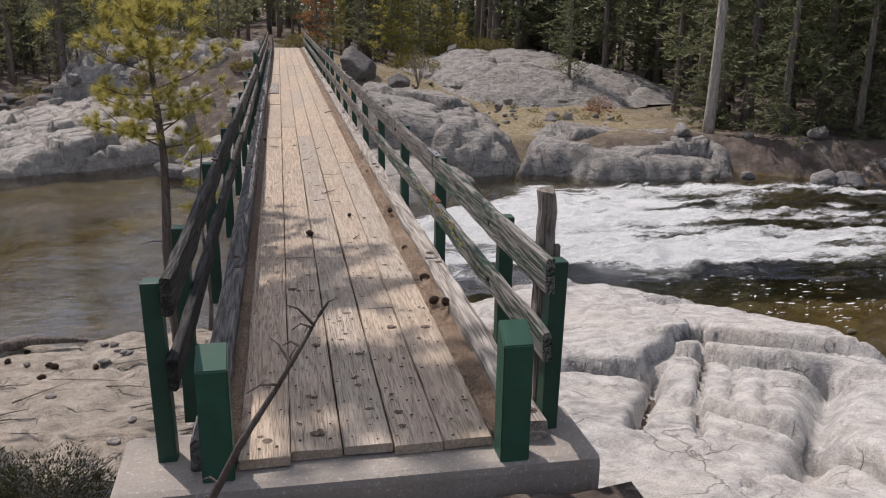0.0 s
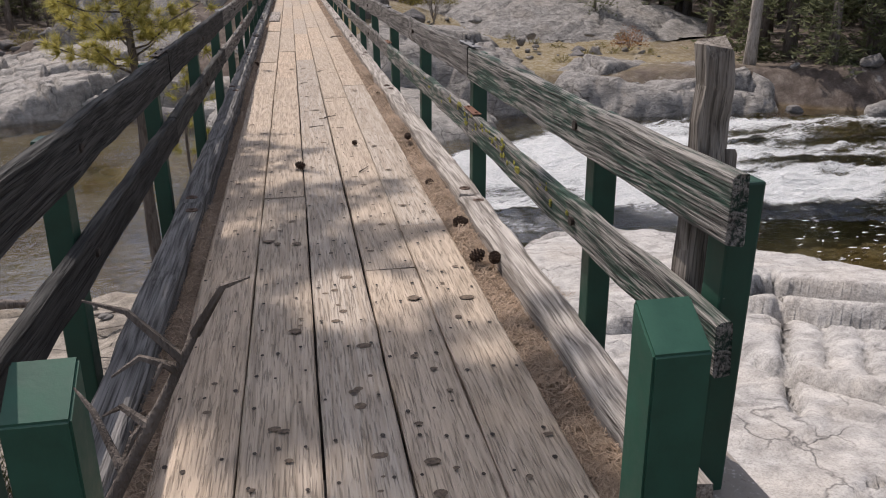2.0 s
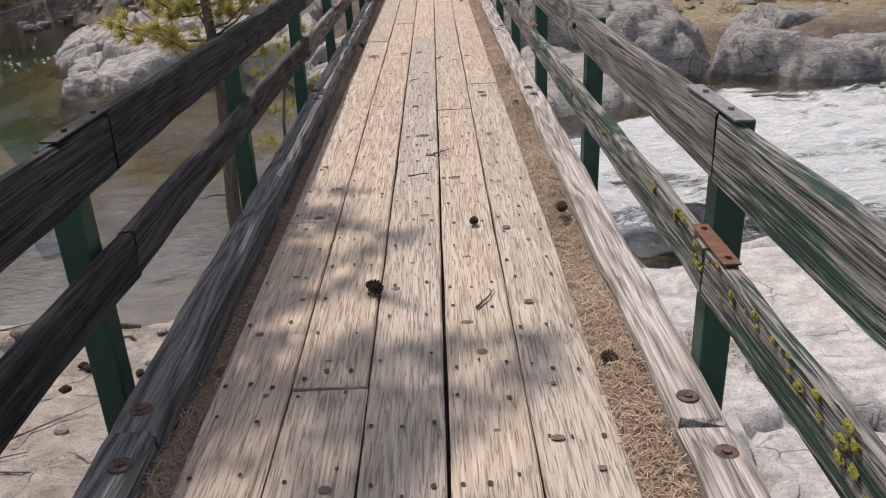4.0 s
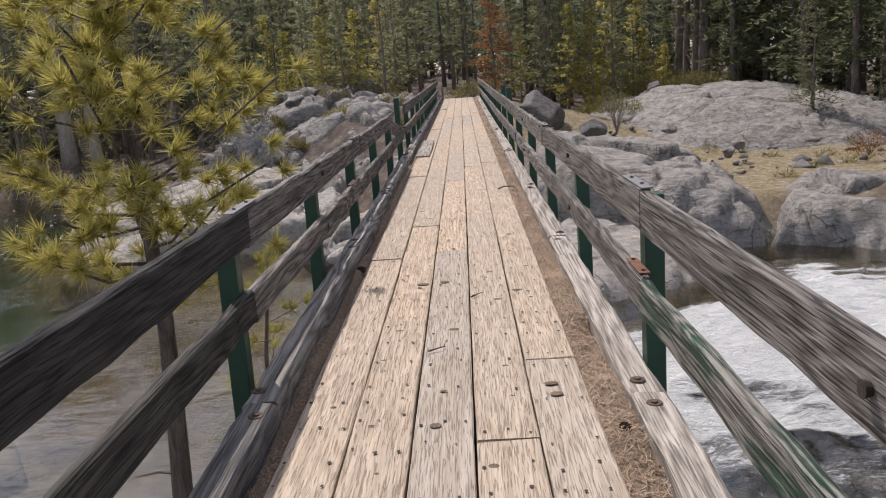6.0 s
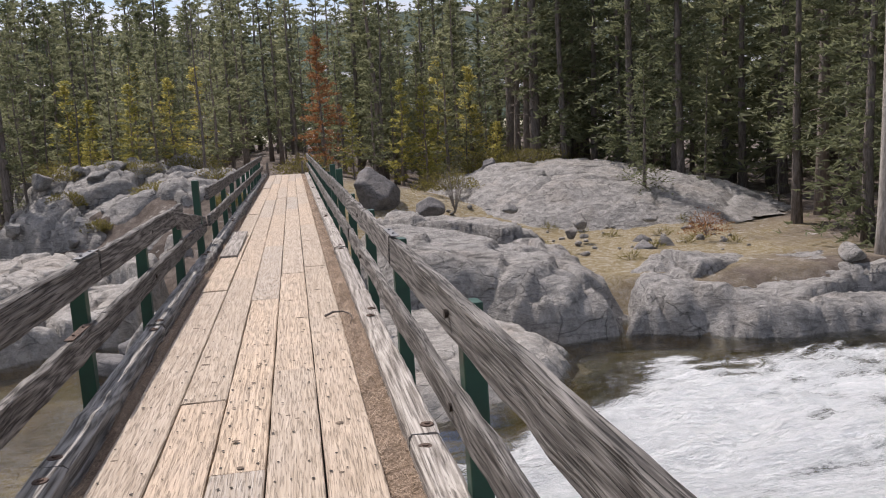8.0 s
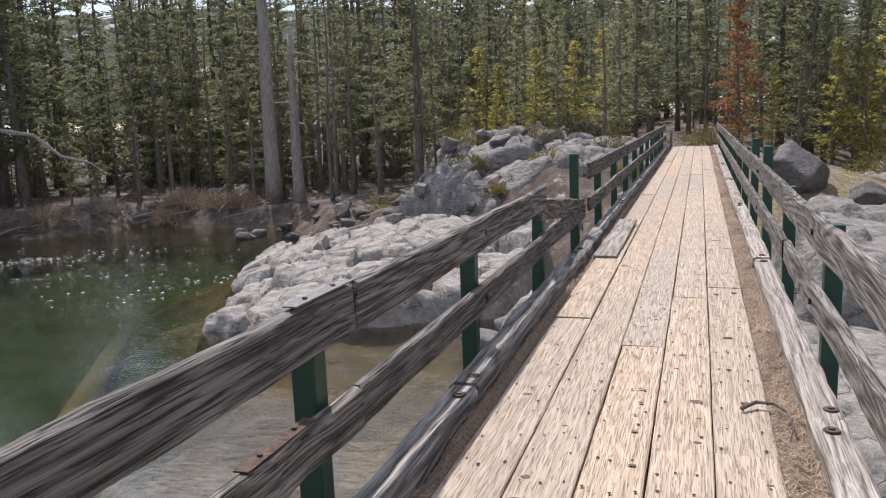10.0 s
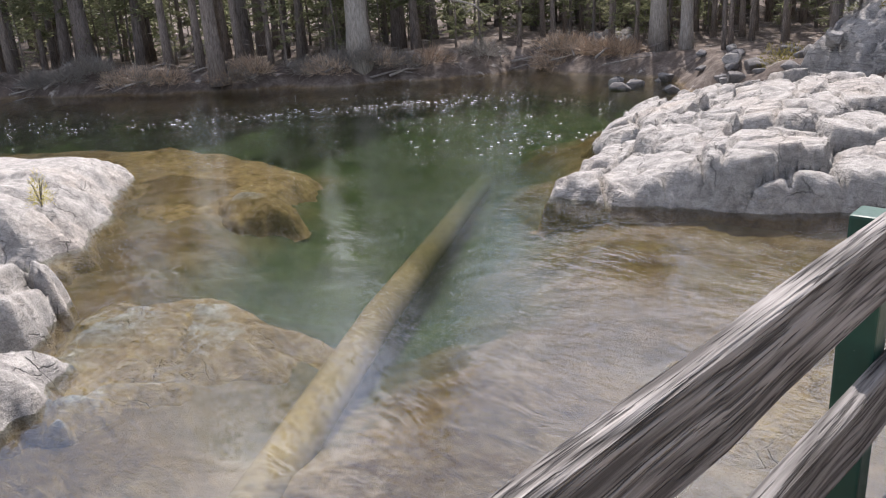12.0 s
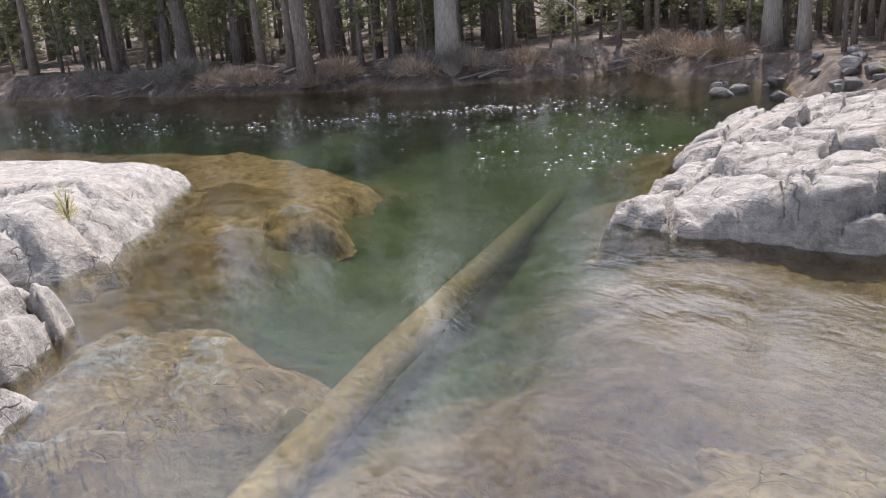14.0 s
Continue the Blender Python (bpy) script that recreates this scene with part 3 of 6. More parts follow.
gx, gy = spread(-700, -32, 24, 700, 0.3, 1.05), spread(-300, -6, 52, 900, 0.3, 1.05)
GX, GY = np.meshgrid(gx, gy)
GZ = ground_height(GX, GY)
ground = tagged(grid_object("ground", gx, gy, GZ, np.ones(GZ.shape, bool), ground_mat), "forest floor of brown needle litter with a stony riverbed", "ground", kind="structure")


def ground_at(x, y):
    return float(ground_height(np.array([float(x)]), np.array([float(y)]))[0])


wx, wy = np.arange(-75, 60, 0.6), np.arange(-20, 52, 0.6)
WX, WY = np.meshgrid(wx, wy)
river = tagged(grid_object("water", wx, wy, WATER + 0.03 * fbm(WX * 0.5, WY * 0.5, 61) + 0 * WX, np.ones(WX.shape, bool), water_mat), "clear green river water with small ripples", "river", kind="structure")

RAPID = [(0.6, 13.6), (3.0, 12.6), (6, 12.6), (10, 12.4), (16, 12), (30, 10), (34, 17), (22, 22.4), (17, 25), (11.5, 25.4), (7.5, 25.2), (5.4, 22.8), (2.0, 20.5), (0.2, 18.5), (-0.6, 16)]
rx_, ry_ = np.arange(-1.5, 34, 0.12), np.arange(10, 26, 0.12)
RX, RY = np.meshgrid(rx_, ry_)
rd = inside(RX, RY, RAPID) + 0.8 * fbm(RX * 0.6, RY * 0.6, 71)
lace = fbm(RX * 0.20 + 0.7 * fbm(RX * 0.3, RY * 0.3, 77), RY * 0.85 + 0.8 * fbm(RX * 0.25, RY * 0.25, 79), 78, 5, 0.6)
lace = 0.72 * lace + 0.55 * fbm(RX * 0.75 + 0.6 * fbm(RX * 0.8, RY * 0.8, 83), RY * 2.1 + 0.6 * fbm(RX * 0.7, RY * 0.7, 84), 82, 5, 0.6)
foam = np.clip(rd / 2.2, 0, 1) * (0.58 + 0.26 * np.exp(-(((RX - 6.5) / 8.0) ** 2 + ((RY - 18.4) / 5.0) ** 2)) + 0.75 * lace)
foam = np.clip(foam - 0.27 * np.clip((RX - 9) / 9, 0, 1), 0, 0.95)
turb = 0.38 * fbm(RX * 0.45, RY * 0.8, 72, 5, 0.6) + 0.30 * np.abs(fbm(RX * 1.7, RY * 2.2, 75, 4, 0.6))
RZ = WATER - 0.12 + 0.17 * np.clip(rd / 1.2, 0, 1) + (0.45 + 0.4 * foam) * (0.04 + turb) * np.clip(rd / 1.5, 0, 1)
RZ = np.where(rd > 0.8, np.maximum(RZ, WATER + 0.05), RZ)
tagged(grid_object("rapids", rx_, ry_, RZ, rd > -0.1, foam_mat, attr=("foam", foam)), "white foaming rapids tumbling over hidden rocks", "rapids", kind="structure")


def foam_flecks(name, label, spots, seed):
    """Small rafts of bubbles on the water: (x, y, reach along, reach across, turn, count)."""
    r = random.Random(seed)
    verts, faces = [], []
    for cx, cy, along, across, turn, count in spots:
        for _ in range(count):
            u, w = r.gauss(0, along), r.gauss(0, across)
            x, y = cx + u * math.cos(turn) - w * math.sin(turn), cy + u * math.sin(turn) + w * math.cos(turn)
            a, b, q = r.uniform(0.02, 0.11), r.uniform(0.008, 0.024), turn + r.gauss(0, 0.35)
            k = len(verts)
            for j in range(7):
                e = 2 * math.pi * j / 7
                px, py = a * math.cos(e) * r.uniform(0.7, 1.2), b * math.sin(e) * r.uniform(0.7, 1.2)
                verts.append((x + px * math.cos(q) - py * math.sin(q), y + px * math.sin(q) + py * math.cos(q), WATER + 0.022))
            verts.append((x, y, WATER + 0.035))
            faces += [(k + j, k + (j + 1) % 7, k + 7) for j in range(7)]
    return tagged(mesh_object(name, verts, faces, bubble_mat, smooth=True), label, "foam", kind="stuff")


foam_flecks("foam_flecks", "line of white foam flecks on the slow green pool", [(-32, 30, 2.4, 0.6, 0.9, 40), (-29, 33.6, 2.2, 0.4, 0.95, 60), (-26.8, 36.8, 1.9, 0.5, 0.9, 50), (-23.4, 39.4, 2.0, 0.9, 0.7, 30), (-30, 35, 4.0, 2.5, 0.9, 30), (-20, 37, 3.0, 2.2, 0.8, 30), (-16.5, 33.5, 2.2, 1.2, 1.0, 50), (-40, 24, 4, 1.6, 0.5, 70)], 5)
foam_flecks("foam_flecks", "white bubbles drifting on the brown water below the rapids", [(10.5, 11, 1.6, 0.8, 0.2, 70), (14, 13.5, 3, 1.0, 0.1, 120), (14, 18, 3, 1.0, 0.1, 110)], 6)


# ---- rock masses ----
def pieces(mask):
    """Splits a grid mask into the patches whose cells hang together."""
    cell = mask[:-1, :-1] & mask[1:, :-1] & mask[:-1, 1:] & mask[1:, 1:]
    lab = np.where(cell, np.arange(1, cell.size + 1).reshape(cell.shape), 0)
    while True:
        pad = np.pad(lab, 1)
        top = lab
        for dj in (0, 1, 2):
            for di in (0, 1, 2):
                top = np.maximum(top, pad[dj:dj + lab.shape[0], di:di + lab.shape[1]])
        top = np.where(cell, top, 0)
        if (top == lab).all():
            break
        lab = top
    out = []
    for value in np.unique(lab[lab > 0]):
        c = lab == value
        m = np.zeros(mask.shape, bool)
        m[:-1, :-1] |= c
        m[1:, :-1] |= c
        m[:-1, 1:] |= c
        m[1:, 1:] |= c
        out.append(m)
    return out


def rock_mass(name, label, poly, top, material, seed, shoulder=1.6, base=-4.9, res=0.12, crack=(0.5, 0.22, 0.07), rough=0.22, steps=0.0, tilt=0.14, clefts=(), soft=0.35):
    """An outcrop: an outline, a top height by place, blocks tilted against each other with cracks between them, fine relief, single clefts."""
    px, py = [p[0] for p in poly], [p[1] for p in poly]
    xs, ys = np.arange(min(px) - 0.8, max(px) + 0.8, res), np.arange(min(py) - 0.8, max(py) + 0.8, res)
    X, Y = np.meshgrid(xs, ys)
    d = inside(X, Y, poly) + 0.5 * fbm(X * 0.8, Y * 0.8, seed) + 0.2 * fbm(X * 2.7, Y * 2.7, seed + 12, 3)
    wx_, wy_ = 0.88 * X + 0.47 * Y + 0.3 * fbm(X * 0.7, Y * 0.7, seed + 1), 0.88 * Y - 0.47 * X + 0.3 * fbm(X * 0.7, Y * 0.7, seed + 2)
    k = crack[0]
    edge, cid, ox, oy = cells(wx_ * k, wy_ * k * 0.75, seed + 3)
    e2, c2, ox2, oy2 = cells(wx_ * k * 2.3 + 7, wy_ * k * 1.8, seed + 4)
    t = np.clip(d / shoulder, 0, 1)
    prof = 1 - (1 - t) ** 2.6
    tz = top(X, Y)
    if steps:
        s = (tz + 0.5 * fbm(X * 0.35, Y * 0.35, seed + 6)) / steps
        f = s - np.floor(s)
        tz = tz + (np.clip((f - 0.42) / 0.13, 0, 1) - f) * steps * 0.85
    h = base + (tz - base) * prof
    a1, a2 = cid * 40, c2 * 57
    h = h + prof * tilt * (ox * np.cos(a1) + oy * np.sin(a1)) / k
    h = h + prof * tilt * 0.45 * (ox2 * np.cos(a2) + oy2 * np.sin(a2)) / (k * 2)
    ridged = 1 - np.abs(fbm(X * 0.8, Y * 0.8, seed + 7, 3)) * 2
    h = h + rough * 0.10 * ridged * prof + rough * 0.3 * fbm(X * 0.4, Y * 0.4, seed + 9, 2) + rough * 0.16 * fbm(X * 4.1, Y * 4.1, seed + 8, 4, 0.6) * prof
    h = h + (cid - 0.5) * crack[1] * 1.3 * prof + (np.floor(c2 * 3) / 3 - 0.33) * crack[1] * 0.45 * prof
    w1, w2 = 1.0 * res * k, 0.9 * res * k * 2.0
    h = h - crack[1] * (1.1 * np.exp(-(edge / w1) ** 2) + soft * np.exp(-edge / (w1 * 3))) * prof - crack[1] * 0.9 * (c2 > 0.35) * np.exp(-(e2 / w2) ** 2) * prof
    for x1, y1, x2, y2, w, deep, rise in clefts:
        ex, ey = x2 - x1, y2 - y1
        ll = math.hypot(ex, ey)
        u = np.clip(((X - x1) * ex + (Y - y1) * ey) / ll ** 2, 0, 1)
        side = ((X - x1) * ey - (Y - y1) * ex) / ll + 0.10 * fbm(X * 1.7, Y * 1.7, seed + 15)
        dist = np.hypot(X - x1 - u * ex, Y - y1 - u * ey)
        h = h - deep * np.exp(-((np.where(dist < abs(side) * 1.2, np.abs(side), dist)) / w) ** 2) * prof + rise * np.clip(1 - dist / 1.3, 0, 1) * (side > 0)
    ob = tagged(new(name), label, "rock")
    keep = d > -0.25
    for value in np.unique(cid[keep]):
        own = cid == value
        # a block reaches one grid step into its neighbours, so that the joints close
        grown = own.copy()
        grown[:-1] |= own[1:]
        grown[:, :-1] |= own[:, 1:]
        grown[:-1, :-1] |= own[1:, 1:]
        mask = grown & keep
        if mask.sum() < 9:
            continue
        jj, ii = np.where(mask)
        sl = (slice(jj.min(), jj.max() + 1), slice(ii.min(), ii.max() + 1))
        for own_part in pieces(mask[sl]):
            block = grid_object("block", xs[sl[1]], ys[sl[0]], h[sl], own_part, material)
            block.parent = ob
    return ob


def plane_top(z0, x0, y0, sx, sy, lo=-9, hi=9):
    return lambda X, Y: np.clip(z0 + sx * (X - x0) + sy * (Y - y0), lo, hi)


CLEFTS = [(5.2, 7.1, 3.9, 5.0, 0.10, 0.45, 0.0), (7.0, 9.0, 4.6, 4.7, 0.05, 0.35, 0.0), (7.4, 6.1, 6.1, 7.35, 0.09, 0.35, 0.30), (6.36, 6.85, 5.5, 5.5, 0.05, 0.14, 0.0),
          (6.65, 6.5, 5.8, 5.2, 0.05, 0.14, 0.0), (7.5, 6.1, 5.4, 3.6, 0.22, 0.40, 0.0), (4.0, 3.1, 5.0, 3.6, 0.03, 0.2, 0.0), (3.0, 8.6, 5.2, 8.2, 0.04, 0.2, 0.08), (2.4, 5.2, 2.9, 7.4, 0.04, 0.2, 0.05)]
rock_mass("granite_slab", "pale cracked granite slab sloping from the bridge to the river", [(0.2, 0.6), (1.4, -0.4), (3.5, -1.2), (8.2, 0.5), (8.9, 3.2), (9.1, 5.6), (9.3, 8.2), (8.4, 11.2), (5.6, 13.2), (3.2, 13.0), (0.6, 12), (-1.0, 8), (-0.4, 3)],
          lambda X, Y: np.interp(Y - 0.1 * X, [-2, 2, 6, 9, 13], [-2.3, -2.6, -3.0, -3.4, -3.85]), granite_pale, 101, 0.8, res=0.08, crack=(0.26, 0.07, 0.035), rough=0.16, tilt=0.07, clefts=CLEFTS, soft=0.12)
sandy_slab = rock_mass("granite_slab", "weathered granite slab with loose sand beside the river", [(-0.6, 0.4), (-1.6, -1.2), (-9, -3), (-13, 3), (-11, 10.4), (-7, 11.6), (-4.5, 11.3), (-2.4, 11.8), (-0.6, 11), (-0.2, 5)],
          lambda X, Y: np.interp(Y + 0.05 * X, [-2, 2, 6, 9, 12], [-2.2, -2.6, -3.05, -3.45, -3.78]), granite_sandy, 131, 1.0, res=0.09, crack=(0.34, 0.09, 0.05), rough=0.26, tilt=0.09, soft=0.06)
HUMP_CLEFTS = [(-17.2, 18.0, -21.5, 17.0, 0.12, 0.30, 0.10), (-18.2, 19.0, -20.6, 18.4, 0.08, 0.25, 0.12), (-19.4, 20.6, -21.6, 19.8, 0.06, 0.15, 0.0)]
rock_mass("shore_rock", "smooth white granite hump at the pool's edge", [(-12.2, 12), (-10.4, 15.8), (-13, 16.3), (-15.5, 14.5), (-15, 11.5)], plane_top(-3.38, -12, 14, -0.02, -0.05), granite_shore, 151, 1.3, res=0.09, crack=(0.30, 0.12, 0.04), rough=0.16, tilt=0.07, soft=0.08)
rock_mass("shore_rock", "fractured pale granite block at the pool's edge", [(-13.2, 16.2), (-15.6, 17.6), (-18, 17.0), (-19, 14), (-14.5, 14)], plane_top(-3.1, -16, 16, 0.03, -0.10), granite_shore, 161, 0.8, res=0.08, crack=(0.55, 0.30, 0.04), rough=0.25, tilt=0.22, soft=0.04)
rock_mass("shore_rock", "broad white granite hump with a small seedling", [(-17, 17.4), (-18.6, 19.6), (-22, 22), (-25, 24), (-32, 22.5), (-40, 19), (-30, 15), (-20, 15.5)], lambda X, Y: -2.80 - 0.09 * np.clip(-22.5 - X, 0, 12) - 0.05 * np.abs(Y - 18.5), granite_shore, 171, 2.6, res=0.11, crack=(0.16, 0.10, 0.04), rough=0.16, tilt=0.035, soft=0.06, clefts=HUMP_CLEFTS)
rock_mass("submerged_rock", "tan boulder just under the clear green water", [(-18.1, 23.3), (-18.0, 24.5), (-19.4, 25.2), (-20.8, 24.8), (-21.4, 23.4), (-20.0, 22.6)], lambda X, Y: -4.17 + 0 * X, granite_light, 181, 1.1, base=-5.2, res=0.12, rough=0.08, crack=(0.3, 0.05, 0.05), tilt=0.05)
rock_mass("submerged_rock", "wide ochre shelf under the water behind a white hump", [(-19.4, 20.8), (-19.2, 25.2), (-22, 28.5), (-30, 28), (-32, 23), (-24, 21)], lambda X, Y: -4.3 + 0 * X, granite_light, 183, 1.5, base=-5.4, res=0.2, rough=0.12, crack=(0.3, 0.06, 0.05), tilt=0.05)
rock_mass("submerged_rock", "ochre rock shelf under shallow water", [(-10.4, 15.6), (-10.4, 18.8), (-11.7, 20.1), (-14.3, 19.7), (-16.2, 18.4), (-14, 15.5), (-12, 14.6)], lambda X, Y: -4.16 + 0 * X, granite_light, 186, 1.3, base=-5.0, res=0.14, rough=0.12, crack=(0.4, 0.1, 0.06), tilt=0.08)
rock_mass("submerged_rock", "pale flat ledge under the shallows beside the bridge", [(-6.2, 22.4), (-5.0, 23.8), (-3.2, 24.0), (-2.6, 22.4), (-3.6, 20.6), (-5.2, 20.6)], lambda X, Y: -4.14 + 0 * X, granite_light, 187, 0.9, base=-4.7, res=0.12, rough=0.1, crack=(0.4, 0.10, 0.05), tilt=0.06, soft=0.1)
rock_mass("granite_island", "white fractured granite dome rising from the river", [(-12.4, 27.8), (-10.6, 28.0), (-8.6, 28.8), (-6.4, 29.6), (-4.2, 31), (-4, 36), (-6, 40), (-10, 42), (-14.5, 41), (-16.4, 38), (-15.4, 34), (-13.2, 31)],
          lambda X, Y: np.interp(Y + 0.35 * (X + 10), [27, 29, 31, 34, 38, 42], [-3.72, -3.5, -3.05, -2.72, -2.55, -2.9]) - 0.20 * np.clip(-X - 11.5, 0, 5), granite_shore, 201, 0.7, res=0.085, crack=(0.46, 0.34, 0.04), rough=0.3, tilt=0.20, soft=0.04)
rock_mass("granite_ledge", "low pale granite ledge under the footbridge", [(-4.8, 28), (-2, 24.5), (0.6, 21.4), (3.2, 21.2), (6.4, 23.2), (7.0, 25.4), (5.6, 28.6), (1, 32), (-4, 32)],
          lambda X, Y: -3.3 + 0.05 * (Y - 24) - 0.03 * np.abs(X), granite_shore, 221, 1.5, res=0.11, crack=(0.26, 0.18, 0.05), rough=0.2, tilt=0.08, soft=0.1)
BACK_CLEFTS = [(2.6, 29.6, 8.6, 27.2, 0.10, 0.30, 0.0), (2.8, 31.5, 9.4, 28.8, 0.12, 0.26, 0.08), (4.6, 27.4, 7.2, 26.6, 0.08, 0.30, 0.0), (6.4, 31.8, 9.6, 30.6, 0.07, 0.2, 0.0)]
rock_mass("granite_outcrop", "large grey granite outcrop with layered cracks and a steep face", [(1.6, 27.6), (4.5, 26.8), (7.0, 25.8), (8.6, 26.0), (9.6, 28.2), (9.9, 32), (8.5, 37), (5.2, 40.5), (2.4, 40), (1.2, 33)],
          lambda X, Y: np.interp(X, [1, 4, 7, 10], [-1.55, -1.4, -1.85, -2.75]) - 0.13 * np.clip(31 - Y, 0, 6) - 0.02 * (Y - 31), granite_grey, 241, 2.0, res=0.10, crack=(0.15, 0.16, 0.04), rough=0.3, steps=0.36, tilt=0.05, soft=0.1, clefts=BACK_CLEFTS)
rock_mass("granite_outcrop", "low grey granite humps along the rapids", [(8.4, 26.4), (11, 24.8), (14, 24.2), (17, 24.6), (18.5, 26.5), (16.5, 30), (12, 31.5), (9, 30)],
          lambda X, Y: -3.0 + 0.09 * (Y - 26) - 0.03 * (X - 12), granite_grey, 261, 1.3, res=0.12, crack=(0.34, 0.30, 0.06), rough=0.3, tilt=0.16, soft=0.08)
rock_mass("granite_dome", "bare grey granite dome behind a dry meadow", [(6, 42), (11, 38.5), (17, 37), (22, 39), (25, 46), (20, 55), (12, 57), (6, 52)],
          lambda X, Y: -0.55 - 0.012 * ((X - 13) ** 2) * 0.9 - 0.055 * np.clip(48 - Y, 0, 20) - 0.004 * (Y - 49) ** 2, granite_grey, 281, 5.0, base=-2.8, res=0.2, crack=(0.3, 0.18, 0.06), rough=0.3)
rock_mass("rocky_hillside", "broken grey granite ledges below the far end of the bridge", [(-12.5, 43), (-9, 41.5), (-4, 38), (-0.9, 36.5), (-0.8, 43), (-1.2, 52), (-6, 57), (-10.5, 54), (-12.5, 48)],
          lambda X, Y: np.maximum(ground_height(X, Y) + 0.18, np.interp(Y, [38, 41, 44, 47.5, 55], [-3.2, -2.4, -1.0, 0.4, 0.55]) - 0.45 * np.clip(-X - 10.8, 0, 8) - 0.25 * np.clip(X + 5, 0, 3) + 0.5 * np.clip((X + 4) / 3, 0, 1) * np.clip((47 - Y) / 3, 0, 1)), granite_grey, 301, 0.6, base=-4.2, res=0.14, crack=(0.45, 0.40, 0.06), rough=0.5, tilt=0.24)


def boulder(name, label, loc, size, seed, material, sink=0.25, turn=0.0, detail=4):
    bm = bmesh.new()
    bmesh.ops.create_icosphere(bm, subdivisions=detail, radius=1)
    r = random.Random(seed)
    cuts = [(Vector((r.uniform(-1, 1), r.uniform(-1, 1), r.uniform(-0.6, 1))).normalized(), r.uniform(0.46, 0.80)) for _ in range(15)]
    o = Vector((seed * 1.7, seed * 0.9, seed * 2.3))
    for v in bm.verts:
        p = v.co.copy()
        for n, d in cuts:
            over = p.dot(n) - d
            if over > 0:
                p -= n * over * 0.97
        p *= 1 + 0.10 * noise.noise(p * 1.2 + o) + 0.04 * noise.noise(p * 3.1 + o) + 0.035 * noise.noise(p * 8 + o)
        v.co = Vector((p.x * size[0], p.y * size[1], p.z * size[2]))
    ob = part(name, bm, material, smooth=True)
    ob.matrix_world = pose(loc[0], loc[1], loc[2] + size[2] * (1 - 2 * sink) , 0, 0, turn)
    return tagged(ob, label, "boulder")


boulder("boulder", "big dark grey boulder on the bare rock", (3.9, 42.0, -1.9), (1.45, 1.2, 1.15), 5, granite_dark, 0.1)
boulder("boulder", "rounded dark boulder beside a bare bush", (5.7, 40.2, -2.0), (0.85, 0.7, 0.52), 6, granite_dark, 0.1)
boulder("boulder", "small dark stone beside larger boulders", (4.3, 39.6, -2.0), (0.40, 0.36, 0.28), 7, granite_dark, 0.1)
boulder("boulder", "small dark boulder on the granite dome", (10.6, 49.4, -0.75), (0.55, 0.5, 0.42), 8, granite_dark, 0.1)

# ---- the footbridge ----
LENGTH = 42.2
EDGES = [-0.65 + 0.26 * i for i in range(6)]


def thing(name, label, category, loc=(0, 0, 0), group="", kind=""):
    ob = new(name)
    ob.location = loc
    return tagged(ob, label, category, group, kind)


abutment = part("abutment", box(2.42, 0.62, 3.2, 0.05, (0, 0, -1.66)), concrete_mat)
abutment.location = (-0.03, 0.12, 0)
for v in abutment.data.vertices:
    v.co += Vector((0.02 * noise.noise(v.co * 3), 0.03 * noise.noise(v.co * 2.3 + Vector((5, 0, 0))), 0))
tagged(abutment, "worn grey concrete abutment at the bridge's end", "abutment", kind="structure")
far_abutment = part("abutment", box(2.5, 0.8, 2.6, 0.05, (0, 0, -1.36)), concrete_mat)
far_abutment.location = (0, LENGTH + 0.1, 0)
tagged(far_abutment, "concrete abutment under the bridge's far end", "abutment", kind="structure")

girders = thing("bridge_beams", "dark timber beams carrying the bridge deck", "beam", kind="structure")
for x in (-0.6, 0.6):
    part("beam", box(0.16, LENGTH + 0.2, 0.3, 0.01, (x, LENGTH / 2, -0.28)), beam_wood, girders)
# unseen dark sheet, added to keep light from showing between the planks
part("underdeck", box(1.78, LENGTH, 0.05, 0, (0.03, LENGTH / 2 + 0.02, -0.097)), beam_wood, girders)

